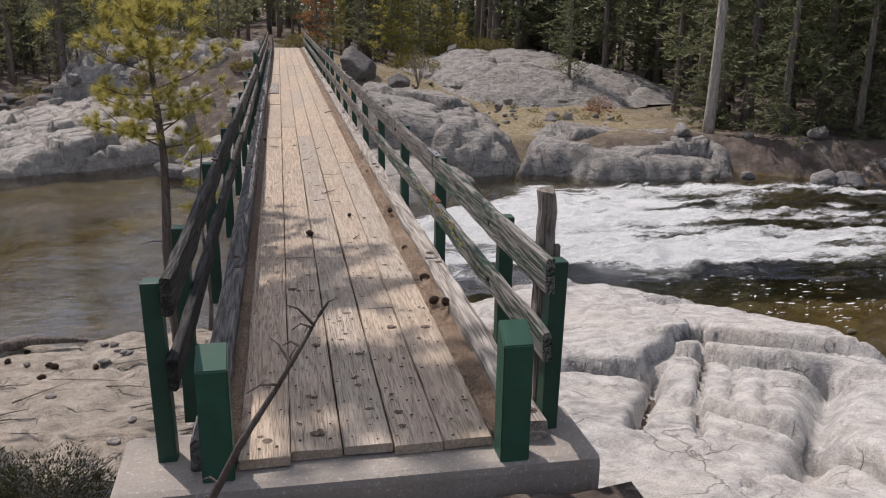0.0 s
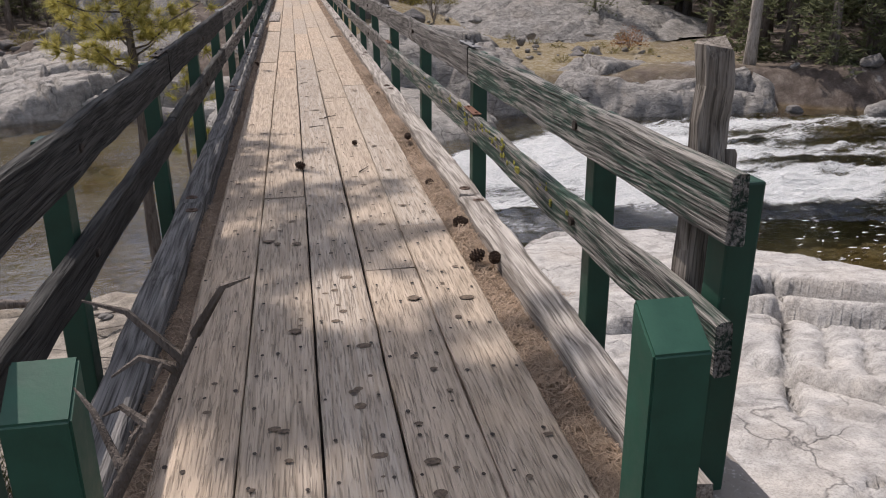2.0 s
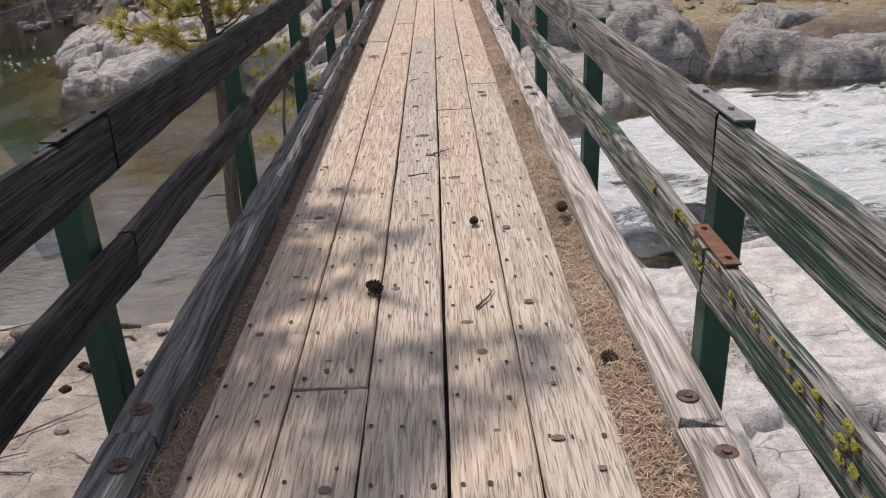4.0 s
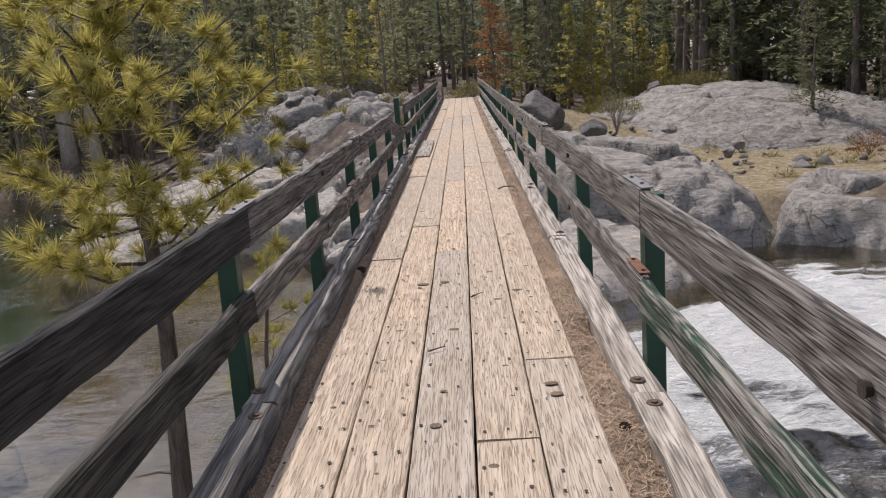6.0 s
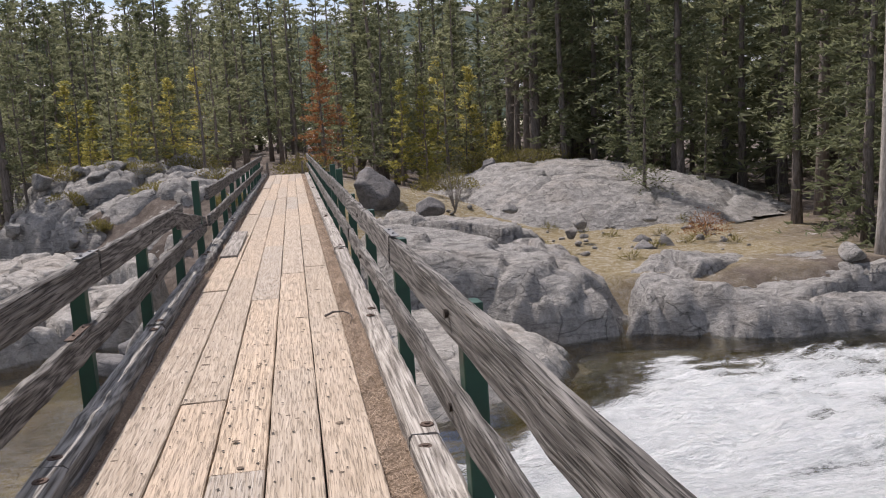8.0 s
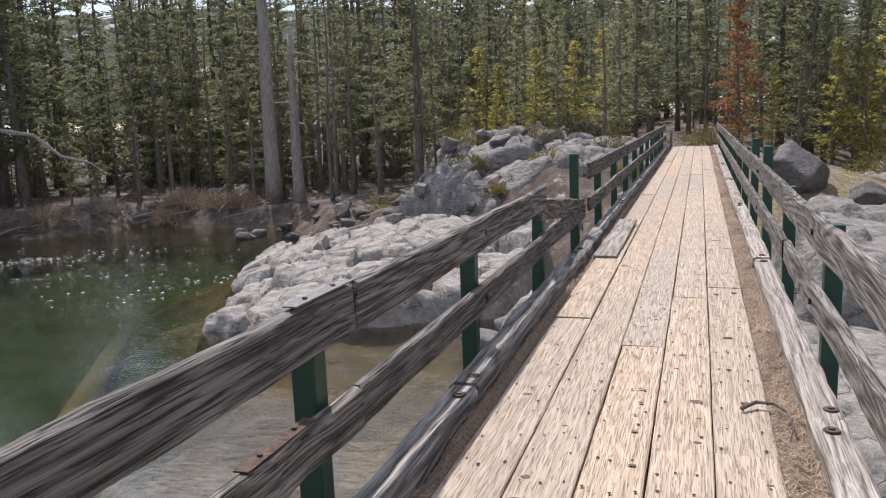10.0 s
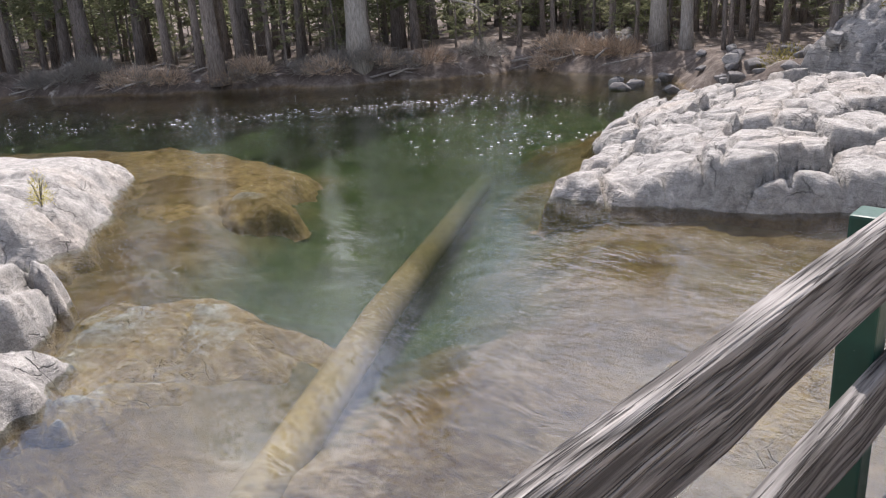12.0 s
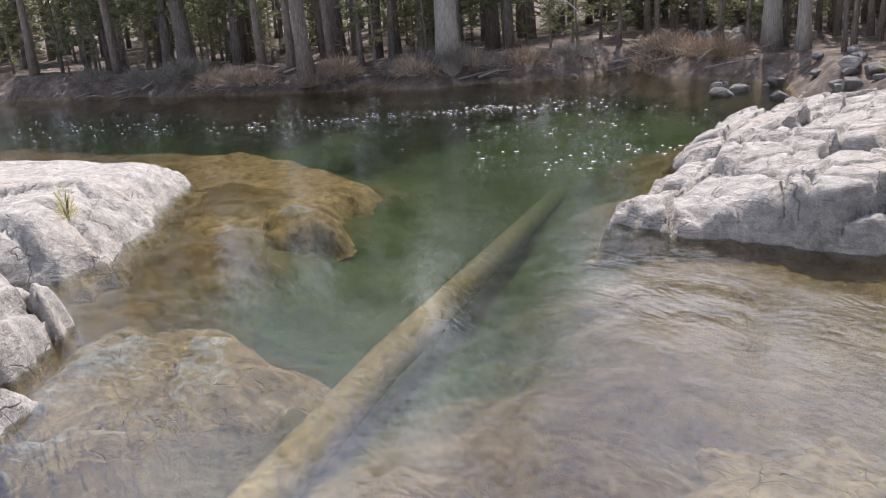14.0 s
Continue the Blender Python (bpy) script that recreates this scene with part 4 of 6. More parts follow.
deck = thing("bridge_deck", "weathered tan and grey plank deck with worn nail heads", "deck", kind="structure")
rp = random.Random(11)
JOINTS = [[4.9, 10.4, 15.3, 20.0], [3.36, 8.75, 11.7, 16.0], [5.4, 10.6, 14.7, 18.6], [1.99, 7.1, 12.2, 16.1], [2.66, 8.0, 13.13, 16.5]]
nail_v, nail_f = [], []
for c in range(5):
    cuts = [0.0] + JOINTS[c]
    while cuts[-1] < LENGTH - 3:
        cuts.append(cuts[-1] + rp.uniform(3.2, 4.9))
    cuts[-1] = LENGTH
    for i, (a, b) in enumerate(zip(cuts, cuts[1:])):
        w = 0.252 + rp.uniform(-0.004, 0.003)
        a2 = a + (rp.uniform(-0.03, 0.03) if i == 0 else 0.004)
        bm = board(w, b - a2 - 0.004, 0.05, 1000 + c * 40 + i, 0.0022, 0.006, max(6, int((b - a) * 3)), 0.006)
        lift = rp.uniform(-0.004, 0.006) + (0.022 if (c, i) == (0, 3) else 0)
        pl = part("plank", bm, deck_wood, deck)
        pl.location = ((EDGES[c] + EDGES[c + 1]) / 2, a2, -0.026 + lift)
        y = a2 + 0.07
        while y < b - 0.03:
            for dx in ((-0.085, 0.07) if rp.random() < 0.6 else (-0.09, -0.01, 0.08)):
                nx, ny, r = (EDGES[c] + EDGES[c + 1]) / 2 + dx + rp.uniform(-0.02, 0.02), y + rp.uniform(-0.03, 0.03), rp.uniform(0.0055, 0.0095)
                k = len(nail_v)
                nail_v += [(nx + r * math.cos(q * math.pi / 3), ny + r * 1.3 * math.sin(q * math.pi / 3), 0.0042 + lift) for q in range(6)]
                nail_f.append(tuple(range(k, k + 6)))
            y += rp.choice((0.2, 0.3, 0.41))
nails = mesh_object("nails", nail_v, nail_f, iron, deck)
tagged(nails, kind="stuff")

# a pale newer board nailed over the edge plank, its end lifted
patch = part("patch_board", board(0.23, 2.6, 0.036, 1901, 0.003, 0.005, 8, 0.012), kerb_wood)
patch.matrix_basis = pose(-0.55, 17.66, 0.026, 0.5, 0, 0)
tagged(patch, "pale replacement board lifted at its end", "board")

# knots in the boards, a few centimetres across
kn_v, kn_f = [], []
for i in range(230):
    c, y = rp.randrange(5), 20 * rp.random() ** 1.3 + 0.1
    x, r, s = EDGES[c] + rp.uniform(0.05, 0.21), 0.009 + 0.017 * rp.random() ** 3.0, rp.uniform(0.9, 1.7)
    k = len(kn_v)
    kn_v += [(x + r * s * math.cos(q * math.pi / 6), y + r * math.sin(q * math.pi / 6), 0.0040) for q in range(12)]
    kn_v.append((x, y, 0.0046))
    kn_f += [(k + q, k + (q + 1) % 12, k + 12) for q in range(12)]
knot_mat = plain("knot_wood", (0.07, 0.052, 0.04), (0.21, 0.16, 0.115), 45, 0.85, 0, 0.8, 0.01)
tagged(mesh_object("knots", kn_v, kn_f, knot_mat, deck, smooth=True), kind="stuff")


def kerb(side, x, w, top, h, material, label):
    ob = thing("kerb", label, "kerb timber", kind="structure")
    y, i = 0.02, 0
    for b in (3.02, 7.4, 10.66, 13.5, 17.6, 22.0, 26.4, 30.8, 35.2, 39.4, LENGTH):
        bm = board(w, b - y - 0.012, h, 2000 + i + (50 if side > 0 else 0), 0.006, 0.018, int((b - y) * 5) + 2, 0.02)
        p = part("timber", bm, kerb_grey if side < 0 and i > 1 else material, ob)
        p.location = (x + rp.uniform(-0.006, 0.006), y, top - h / 2 + rp.uniform(-0.006, 0.006))
        for yy in (y + 0.12, b - 0.15):
            bolt = bmesh.new()
            bmesh.ops.create_cone(bolt, segments=14, radius1=0.036, radius2=0.033, depth=0.007, cap_ends=True)
            bmesh.ops.create_cone(bolt, segments=8, radius1=0.016, radius2=0.014, depth=0.020, cap_ends=True)
            q = part("bolt", bolt, old_rust, p, "rusty bolt on a round washer")
            q.location = (rp.uniform(-0.03, 0.03), yy - y, h / 2 + 0.004)
        y, i = b, i + 1
    return ob


kerb(1, 0.875, 0.155, 0.055, 0.13, kerb_wood, "pale weathered kerb timber bolted along the deck's edge")
kerb(-1, -0.80, 0.15, 0.10, 0.17, kerb_dark, "dark grey weathered kerb timber along the deck's edge")


# needle litter caught between planks and kerbs
def litter(x0, x1, seed, count, lift, y1=LENGTH):
    xs, ys = np.linspace(x0, x1, 8), np.arange(0.1, y1, 0.05)
    X, Y = np.meshgrid(xs, ys)
    u = (X - x0) / (x1 - x0)
    drift = np.clip(fbm(X * 4, Y * 1.1, seed) * 1.8 + 0.62, 0, 1)
    Z = -0.045 + (lift + 0.045) * drift * np.sin(np.clip(u, 0.04, 0.96) * math.pi) ** 0.4 + 0.010 * fbm(X * 30, Y * 30, seed + 2, 3)
    base = grid_object("needle_litter", xs, ys, Z, np.ones(Z.shape, bool), needle_litter)
    tagged(base, "brown pine needles drifted along the kerb", "pine needles", kind="stuff")
    r = np.random.default_rng(seed)
    n = count
    yy = 0.1 + (y1 - 0.2) * r.random(n) ** 1.7
    xx = x0 + (x1 - x0) * r.random(n) + r.normal(0, 0.012, n)
    a, L = r.random(n) * 6.283, 0.03 + 0.05 * r.random(n)
    zz = -0.040 + (lift + 0.045) * np.clip(fbm(xx * 4, yy * 1.1, seed) * 1.8 + 0.62, 0, 1) * np.sin(np.clip((xx - x0) / (x1 - x0), 0.04, 0.96) * math.pi) ** 0.4 + 0.012 * r.random(n)
    dx, dy, dz = np.cos(a) * L, np.sin(a) * L, r.normal(0, 0.35, n) * L
    wdt = 0.0018
    px, py = -np.sin(a) * wdt, np.cos(a) * wdt
    p0 = np.stack([xx - dx / 2 + px, yy - dy / 2 + py, zz - dz / 2], 1)
    p1 = np.stack([xx - dx / 2 - px, yy - dy / 2 - py, zz - dz / 2], 1)
    p2 = np.stack([xx + dx / 2, yy + dy / 2, zz + dz / 2 + 0.004], 1)
    v = np.stack([p0, p1, p2], 1).reshape(-1, 3)
    f = np.arange(3 * n).reshape(-1, 3)
    nd = mesh_object("loose_needles", v.tolist(), f.tolist(), needle_mat, base)
    tagged(nd, kind="stuff")


litter(0.645, 0.80, 401, 34000, 0.028)
litter(-0.735, -0.645, 402, 14000, 0.036)


# railings: green posts outside, two rails inside
POSTS = [1.15 + 2.2 * i for i in range(19)]


def railing(side):
    left = side < 0
    name_label = "weathered grey timber railing on green posts" + (", one rail sagging" if left else ", lichen on its lower rail")
    ob = thing("railing", name_label, "railing")
    xr, xp = side * 0.925, side * 0.998
    top = [0.65, 0.84] if left else [0.665, 0.855]
    mid = [0.27, 0.435] if left else [0.30, 0.46]

    def rise(y):
        """The rails climb a little towards the bridge's start."""
        return 0.095 * max(0.0, 1 - y / 12.5)

    for i, y in enumerate([0.18] + [y + ((0.08 if y < 13 else 0.0) if left else (0.05 if y > 7 else 0.0)) for y in POSTS]):
        high = (0.79 if left else 0.835) + rise(y) - (0.0 if left else 0.03)
        if left and 16 < y < 18:
            high = 0.72
        if left and 18 < y < 19.5:
            high = 0.98
        if not left and 18 < y < 22:
            high = 1.02
        bm = box(0.092, 0.10, high + 0.40, 0.008, (0, 0, (high - 0.40) / 2))
        p = part("post", bm, green, ob)
        p.matrix_basis = pose(xp, y, 0, rp.uniform(-0.7, 0.7), rp.uniform(-0.8, 0.8), rp.uniform(-2, 2))
        if i % 2 == 1:
            for z in (sum(top) / 2, sum(mid) / 2):
                bolt = bmesh.new()
                bmesh.ops.create_cone(bolt, segments=10, radius1=0.020, radius2=0.016, depth=0.016, cap_ends=True)
                q = part("bolt", bolt, iron, ob)
                q.matrix_basis = pose(xr - side * 0.03, y + 0.02, z + rise(y), 0, 90, 0)
    for lo, hi, kind in ((*top, "top_rail"), (*mid, "lower_rail")):
        ends = [0.02, 3.2, 7.60, 11.98, 16.1, 20.3, 24.8, 29.2, 33.6, 38, LENGTH] if not left else [0.06, 3.6, 7.90, 12.45, 16.4, 19.4, 24.6, 29, 33.4, 38, LENGTH]
        for i, (a, b) in enumerate(zip(ends, ends[1:])):
            bm = board(0.05, b - a - 0.008, hi - lo, 3000 + i + (30 if left else 0) + (70 if kind == "top_rail" else 0), 0.005, 0.010, int((b - a) * 4) + 2, 0.01)
            p = part(kind, bm, rail_green if not left and (i < 1 or (i == 1 and kind == "lower_rail")) else (rail_dark_shaded if left and i < 2 else rail_wood), ob)
            m = pose(xr, a, (lo + hi) / 2 + rp.uniform(-0.006, 0.006), rp.uniform(-0.1, 0.1), 0, rp.uniform(-0.15, 0.15))
            if left and i == 4:
                m = pose(xr - 0.02, a, (lo + hi) / 2 - (0.10 if kind == "top_rail" else 0.0), -6.2 if kind == "top_rail" else -1.6, 5, 0.6)
            p.matrix_basis = m
            p.matrix_basis = Matrix.Translation((0, 0, rise(a))) @ m @ pose(0, 0, 0, math.degrees(math.atan2(rise(b) - rise(a), b - a)))
    # flat straps over the joints
    for y, z, mat in (((3.29, top[1], steel), (3.2, mid[1], rust), (7.80, top[1], steel), (7.80, mid[1], rust), (12.05, top[1], steel)) if not left else ((3.45, top[1], iron), (7.92, top[1], steel), (12.2, top[1], steel), (11.85, mid[1], old_rust))):
        s = part("strap", box(0.050, 0.44 if mat is not rust else 0.30, 0.006, 0.0015, (0, 0, 0.004)), mat, ob, "flat metal strap with two bolts")
        s.matrix_basis = pose(xr + side * 0.004, y, z + rise(y) + 0.004, math.degrees(-0.0076 if y < 12.4 else 0))
        for dy in (-0.11, 0.11):
            bolt = bmesh.new()
            bmesh.ops.create_cone(bolt, segments=8, radius1=0.009, radius2=0.009, depth=0.010, cap_ends=True)
            q = part("bolt", bolt, mat, s)
            q.location = (0, dy, 0.011)
    return ob


railing_left = railing(-1)
railing_right = railing(1)

# lichen tufts on the right lower rail
for i in range(64):
    bm = bmesh.new()
    bmesh.ops.create_icosphere(bm, subdivisions=2, radius=1)
    y = rp.gauss(3.0, 0.7) if i < 52 else rp.uniform(1.0, 5.5)
    s = rp.uniform(0.005, 0.015)
    for v in bm.verts:
        v.co = v.co * (1 + 0.9 * noise.noise(v.co * 2.6 + Vector((i, 0, 0))))
        v.co = Vector((v.co.x * 0.4, v.co.y * 1.4, v.co.z)) * s
    t = part("lichen", bm, lichen_mat, railing_right, "bright yellow-green lichen tuft")
    t.location = (0.897, y, rp.uniform(0.44, 0.54))

# the weathered timber post behind the first right post, and the two green stub posts
wp = thing("timber_post", "", "post", (1.005, 0.36, -0.45))
lower = part("lower_half", board(0.115, 1.38, 0.11, 77, 0.004, 0.010, 8, 0.02), post_wood, wp)
lower.matrix_basis = pose(0.01, 0, 0, 90, 0, 0)
upper = part("upper_half", board(0.088, 0.62, 0.085, 78, 0.006, 0.014, 6, 0.035), post_wood, wp, "split, ragged upper end")
upper.matrix_basis = pose(-0.006, -0.01, 1.05, 90, 0, 1.5)
tagged(wp, "tall split grey timber post beside the green post", "post")
for x, y, w, high, label in ((0.725, -0.085, 0.150, 0.66, "short green capped post on the abutment"), (-0.735, -0.03, 0.150, 0.61, "short green capped post beside a dead branch")):
    bm = bmesh.new()
    d, h = 0.14, high
    pts = [(-w / 2, -d / 2), (w / 2, -d / 2), (w / 2, d / 2), (-w / 2, d / 2)]
    lo = [bm.verts.new((px, py, -0.08)) for px, py in pts]
    hi = [bm.verts.new((px, py, h - (0.09 if py < 0 else 0.0))) for px, py in pts]
    for j in range(4):
        bm.faces.new((lo[j], lo[(j + 1) % 4], hi[(j + 1) % 4], hi[j]))
    bm.faces.new(hi)
    bm.faces.new(lo[::-1])
    bmesh.ops.bevel(bm, geom=bm.edges[:], offset=0.006, segments=2, affect='EDGES')
    st = part("stub_post", bm, stub_green)
    st.location = (x, y, 0)
    tagged(st, label, "post", group="stub posts at the bridge's end")
# end bars across the far end
for x in (-0.72, 0.72):
    e = part("end_post", box(0.09, 0.09, 0.55, 0.01, (0, 0, 0.25)), post_wood)
    e.location = (x, LENGTH + 0.05, 0)
    tagged(e, "short dark post at the bridge's far end", "post", group="far end posts")

# ---- trees ----
def blades(name, base, way, length, width, seed, material, parent, twist=None):
    """Many small pointed leaves: base points, directions, lengths and widths."""
    r = np.random.default_rng(seed)
    way = way / np.linalg.norm(way, axis=1, keepdims=True)
    side = np.cross(way, r.normal(size=way.shape))
    side /= np.linalg.norm(side, axis=1, keepdims=True) + 1e-9
    L, W = length[:, None], width[:, None]
    v = np.stack([base + side * W / 2, base + way * L, base - side * W / 2 + way * L * 0.1], 1).reshape(-1, 3)
    me = bpy.data.meshes.new(name)
    me.from_pydata(v.tolist(), [], np.arange(len(v)).reshape(-1, 3).tolist())
    me.materials.append(material)
    ob = new(name, me)
    ob.parent = parent
    return ob


def trunk_mesh(h, r0, seed, bend=0.15, stubs=10, stub_from=0.1, stub_to=0.6, top=0.12, stub_len=1.0, sides=8):
    r = random.Random(seed)
    pts, rad = [], []
    for i in range(9):
        f = i / 8
        pts.append((bend * noise.noise(Vector((seed, f * 2.2, 0))), bend * noise.noise(Vector((seed + 9, f * 2.2, 3))), -0.6 * (i == 0) + h * f))
        rad.append(r0 * ((1.35 if i == 0 else 1.0) * (1 - f) + top * f))
    bm = tube(pts, rad, sides)
    for _ in range(stubs):
        f, a, l = r.uniform(stub_from, stub_to), r.uniform(0, 6.28), stub_len * r.uniform(0.3, 1.1)
        p = Vector((0, 0, h * f))
        d = Vector((math.cos(a), math.sin(a), r.uniform(-0.35, 0.25)))
        merge(bm, tube([p, p + d * l * 0.5, p + d * l + Vector((0, 0, -0.12 * l))], [r0 * 0.14, r0 * 0.09, r0 * 0.03], 4))
    return bm


HEIGHTS = {}


def conifer(name, label, h, radius, bare, seed, needles, bark_mat, r0, step=0.36, whorl=5, rows=6, per=3, leaf=0.46, leaf_w=0.12, droop=0.25, gaps=0.15, stubs=12, bend=0.2):
    """A conifer: a tapered trunk with dead stubs, and whorls of branches that carry needle sprays."""
    ob = thing(name, label, "tree")
    HEIGHTS[ob.name] = h
    part("trunk", trunk_mesh(h, r0, seed, bend, stubs, 0.06, bare + 0.1), bark_mat, ob, smooth=True)
    r = np.random.default_rng(seed)
    z = np.arange(bare * h, h, step)
    n = len(z) * whorl
    zz = np.repeat(z, whorl) + r.normal(0, step * 0.35, n)
    az = r.random(n) * 6.283
    f = np.clip((zz - bare * h) / (h - bare * h), 0, 1)
    L = radius * (0.12 + 0.88 * (1 - f) ** 0.8) * np.clip(f * 6 + 0.45, 0, 1) * r.uniform(0.45, 1.15, n)
    keep = r.random(n) > gaps
    zz, az, f, L = zz[keep], az[keep], f[keep], L[keep]
    s = np.linspace(0.22, 1.0, rows)
    S = np.tile(s, len(zz))
    Z, A, Ln, F = (np.repeat(q, rows) for q in (zz, az, L, f))
    rise = 0.35 * F - droop * (1 - F)
    out = S * Ln
    p = np.stack([np.cos(A) * out, np.sin(A) * out, Z + rise * out - 0.12 * out * out * (1 - F)], 1)
    p = np.repeat(p, per, 0)
    A, F = np.repeat(A, per), np.repeat(F, per)
    m = len(p)
    turn = r.normal(0, 0.85, m)
    way = np.stack([np.cos(A + turn), np.sin(A + turn), r.normal(0.05, 0.38, m) + 0.25 * F], 1)
    p = p + r.normal(0, 0.05, (m, 3))
    length = leaf * r.uniform(0.5, 1.2, m) * (1 - 0.45 * F)
    blades("crown", p, way, length, leaf_w * r.uniform(0.6, 1.3, m), seed + 1, needles, ob)
    return ob


def tufted_pine(name, label, h, radius, bare, seed, needles, bark_mat, r0, branches=26, tufts=5, per=60, leaf=0.13, leaf_w=0.007, bend=0.2):
    """A pine with limbs that end in bursts of long needles."""
    ob = thing(name, label, "tree")
    r = random.Random(seed)
    bm = trunk_mesh(h, r0, seed, bend, 5, 0.2, bare, 0.25, 0.5)
    ends = []
    for i in range(branches):
        f = bare + (1 - bare) * (i + r.random()) / branches
        a = i * 2.4 + r.uniform(-0.4, 0.4)
        l = radius * (0.35 + 0.65 * math.sin(math.pi * min(1, (f - bare) / (1 - bare) * 0.75 + 0.25))) * r.uniform(0.6, 1.1)
        p0 = Vector((0, 0, h * f))
        d = Vector((math.cos(a), math.sin(a), r.uniform(0.0, 0.45)))
        p1, p2 = p0 + d * l * 0.5, p0 + d * l + Vector((0, 0, 0.18 * l))
        merge(bm, tube([p0, p1, p2], [r0 * 0.30 * (1.2 - f), r0 * 0.2 * (1.2 - f), r0 * 0.07], 5))
        for t in range(tufts):
            q = p0.lerp(p1, r.uniform(0.7, 1)) if t == 0 else p1.lerp(p2, r.random())
            ends.append((q + Vector((r.gauss(0, 0.09), r.gauss(0, 0.09), r.gauss(0.02, 0.06))) * radius * 1.1, d))
    for _ in range(8):
        ends.append((Vector((r.gauss(0, 0.06), r.gauss(0, 0.06), h * r.uniform(0.94, 1.02))), Vector((0, 0, 1))))
    part("trunk", bm, bark_mat, ob, smooth=True)
    g = np.random.default_rng(seed)
    c = np.repeat(np.array([e[0] for e in ends]), per, 0)
    d = np.repeat(np.array([e[1] for e in ends]), per, 0)
    n = len(c)
    way = g.normal(size=(n, 3)) + d * 0.9 + np.array([0, 0, 0.35])
    blades("crown", c + g.normal(0, 0.012, (n, 3)), way, leaf * g.uniform(0.6, 1.15, n), np.full(n, leaf_w), seed + 1, needles, ob)
    return ob


def shrub(name, label, loc, size, seed, material, count=900, leaf=0.09, leaf_w=0.03, stems=8, stem_mat=None):
    ob = thing(name, label, "shrub", loc)
    r = np.random.default_rng(seed)
    for i in range(stems):
        a, q = r.random() * 6.283, r.uniform(0.4, 0.95)
        e = Vector((math.cos(a) * size[0] * q, math.sin(a) * size[1] * q, size[2] * r.uniform(0.5, 0.95)))
        part("stem", tube([(0, 0, -0.05), e * 0.5 + Vector((0, 0, size[2] * 0.12)), e], [0.018, 0.012, 0.004], 5), stem_mat or dead_wood, ob)
    u = r.normal(size=(count, 3))
    u /= np.linalg.norm(u, axis=1, keepdims=True)
    u[:, 2] = np.abs(u[:, 2])
    lump = 0.75 + 0.5 * vnoise(np.arctan2(u[:, 1], u[:, 0]) * 2.2 + 9, u[:, 2] * 3, seed)
    p = u * np.array(size) * (r.random(count) ** 0.4 * lump)[:, None]
    way = u + r.normal(0, 0.6, (count, 3)) + np.array([0, 0, 0.3])
    blades("foliage", p, way, leaf * r.uniform(0.6, 1.3, count), leaf_w * r.uniform(0.7, 1.3, count), seed + 1, material, ob)
    return ob


FAR = [conifer("distant_conifer", "distant dark green conifer in the forest", h, rad, bare, s, m, dark_bark, r0, step=0.5, whorl=6, rows=4, per=3, leaf=0.7, leaf_w=0.16, gaps=0.3, stubs=4) for h, rad, bare, s, r0, m in ((16, 2.4, 0.06, 495, 0.2, fir_green), (14, 2.2, 0.10, 496, 0.18, pine_green))]
FIRS = [conifer("fir_tree", "tall dark green fir on the forest floor", h, rad, bare, s, fir_green, dark_bark, r0, whorl=5, per=4, gaps=0.25) for h, rad, bare, s, r0 in ((20, 2.9, 0.14, 501, 0.26), (17, 2.3, 0.2, 502, 0.20), (23, 2.8, 0.24, 503, 0.32))]
PINES = [conifer("pine_tree", "tall olive green pine with a bare lower trunk", h, rad, bare, s, pine_green, brown_bark, r0, step=0.5, whorl=4, rows=6, per=7, leaf=0.36, leaf_w=0.09, droop=0.05, gaps=0.35, stubs=26) for h, rad, bare, s, r0 in ((16, 1.9, 0.26, 511, 0.19), (13, 1.7, 0.15, 512, 0.15), (19, 2.1, 0.34, 513, 0.24))]
THIN = [conifer("young_conifer", "slender grey-green young conifer", h, rad, bare, s, pine_green, dark_bark, r0, step=0.42, whorl=4, rows=4, per=4, leaf=0.34, leaf_w=0.07, droop=0.15, gaps=0.3, stubs=22) for h, rad, bare, s, r0 in ((11, 1.05, 0.15, 521, 0.09), (8.5, 1.0, 0.10, 522, 0.08))]
YOUNG = [conifer("young_pine", "young yellow-green pine at the forest's edge", h, rad, bare, s, young_green if i else pine_green, brown_bark, r0, step=0.30, whorl=5, rows=5, per=4, leaf=0.28, leaf_w=0.08, droop=-0.1, gaps=0.25, stubs=4) for i, (h, rad, bare, s, r0) in enumerate(((6.5, 1.15, 0.14, 531, 0.09), (5.0, 1.1, 0.08, 532, 0.07)))]


def plant(kind, x, y, scale=1.0, turn=0.0, z=None, lean=(0, 0)):
    z = ground_at(x, y) if z is None else z
    return copy_thing(kind, pose(x, y, z - 0.05, lean[0], lean[1], turn) @ Matrix.Scale(scale, 4))


rt = random.Random(77)
taken = [(-12.3, 46.4), (-18, 48.8), (-21.4, 51.6), (-23, 51.6), (-34.8, 41.2), (-40, 35.7), (17.3, 28)]


def tallest(x, y):
    """The forest's upper edge as it stands over the pool: lower where the valley opens, with a taller clump beside the big snag."""
    d, az = math.hypot(x + 0.6, y - 13.5), math.degrees(math.atan2(-(x + 0.6), y - 13.5))
    return max(4.0, float(np.interp(az, [-9, -5, 12, 24, 42, 45], [0.95, 0.37, 0.37, 0.42, 0.38, 0.95])) * d - 6.4)


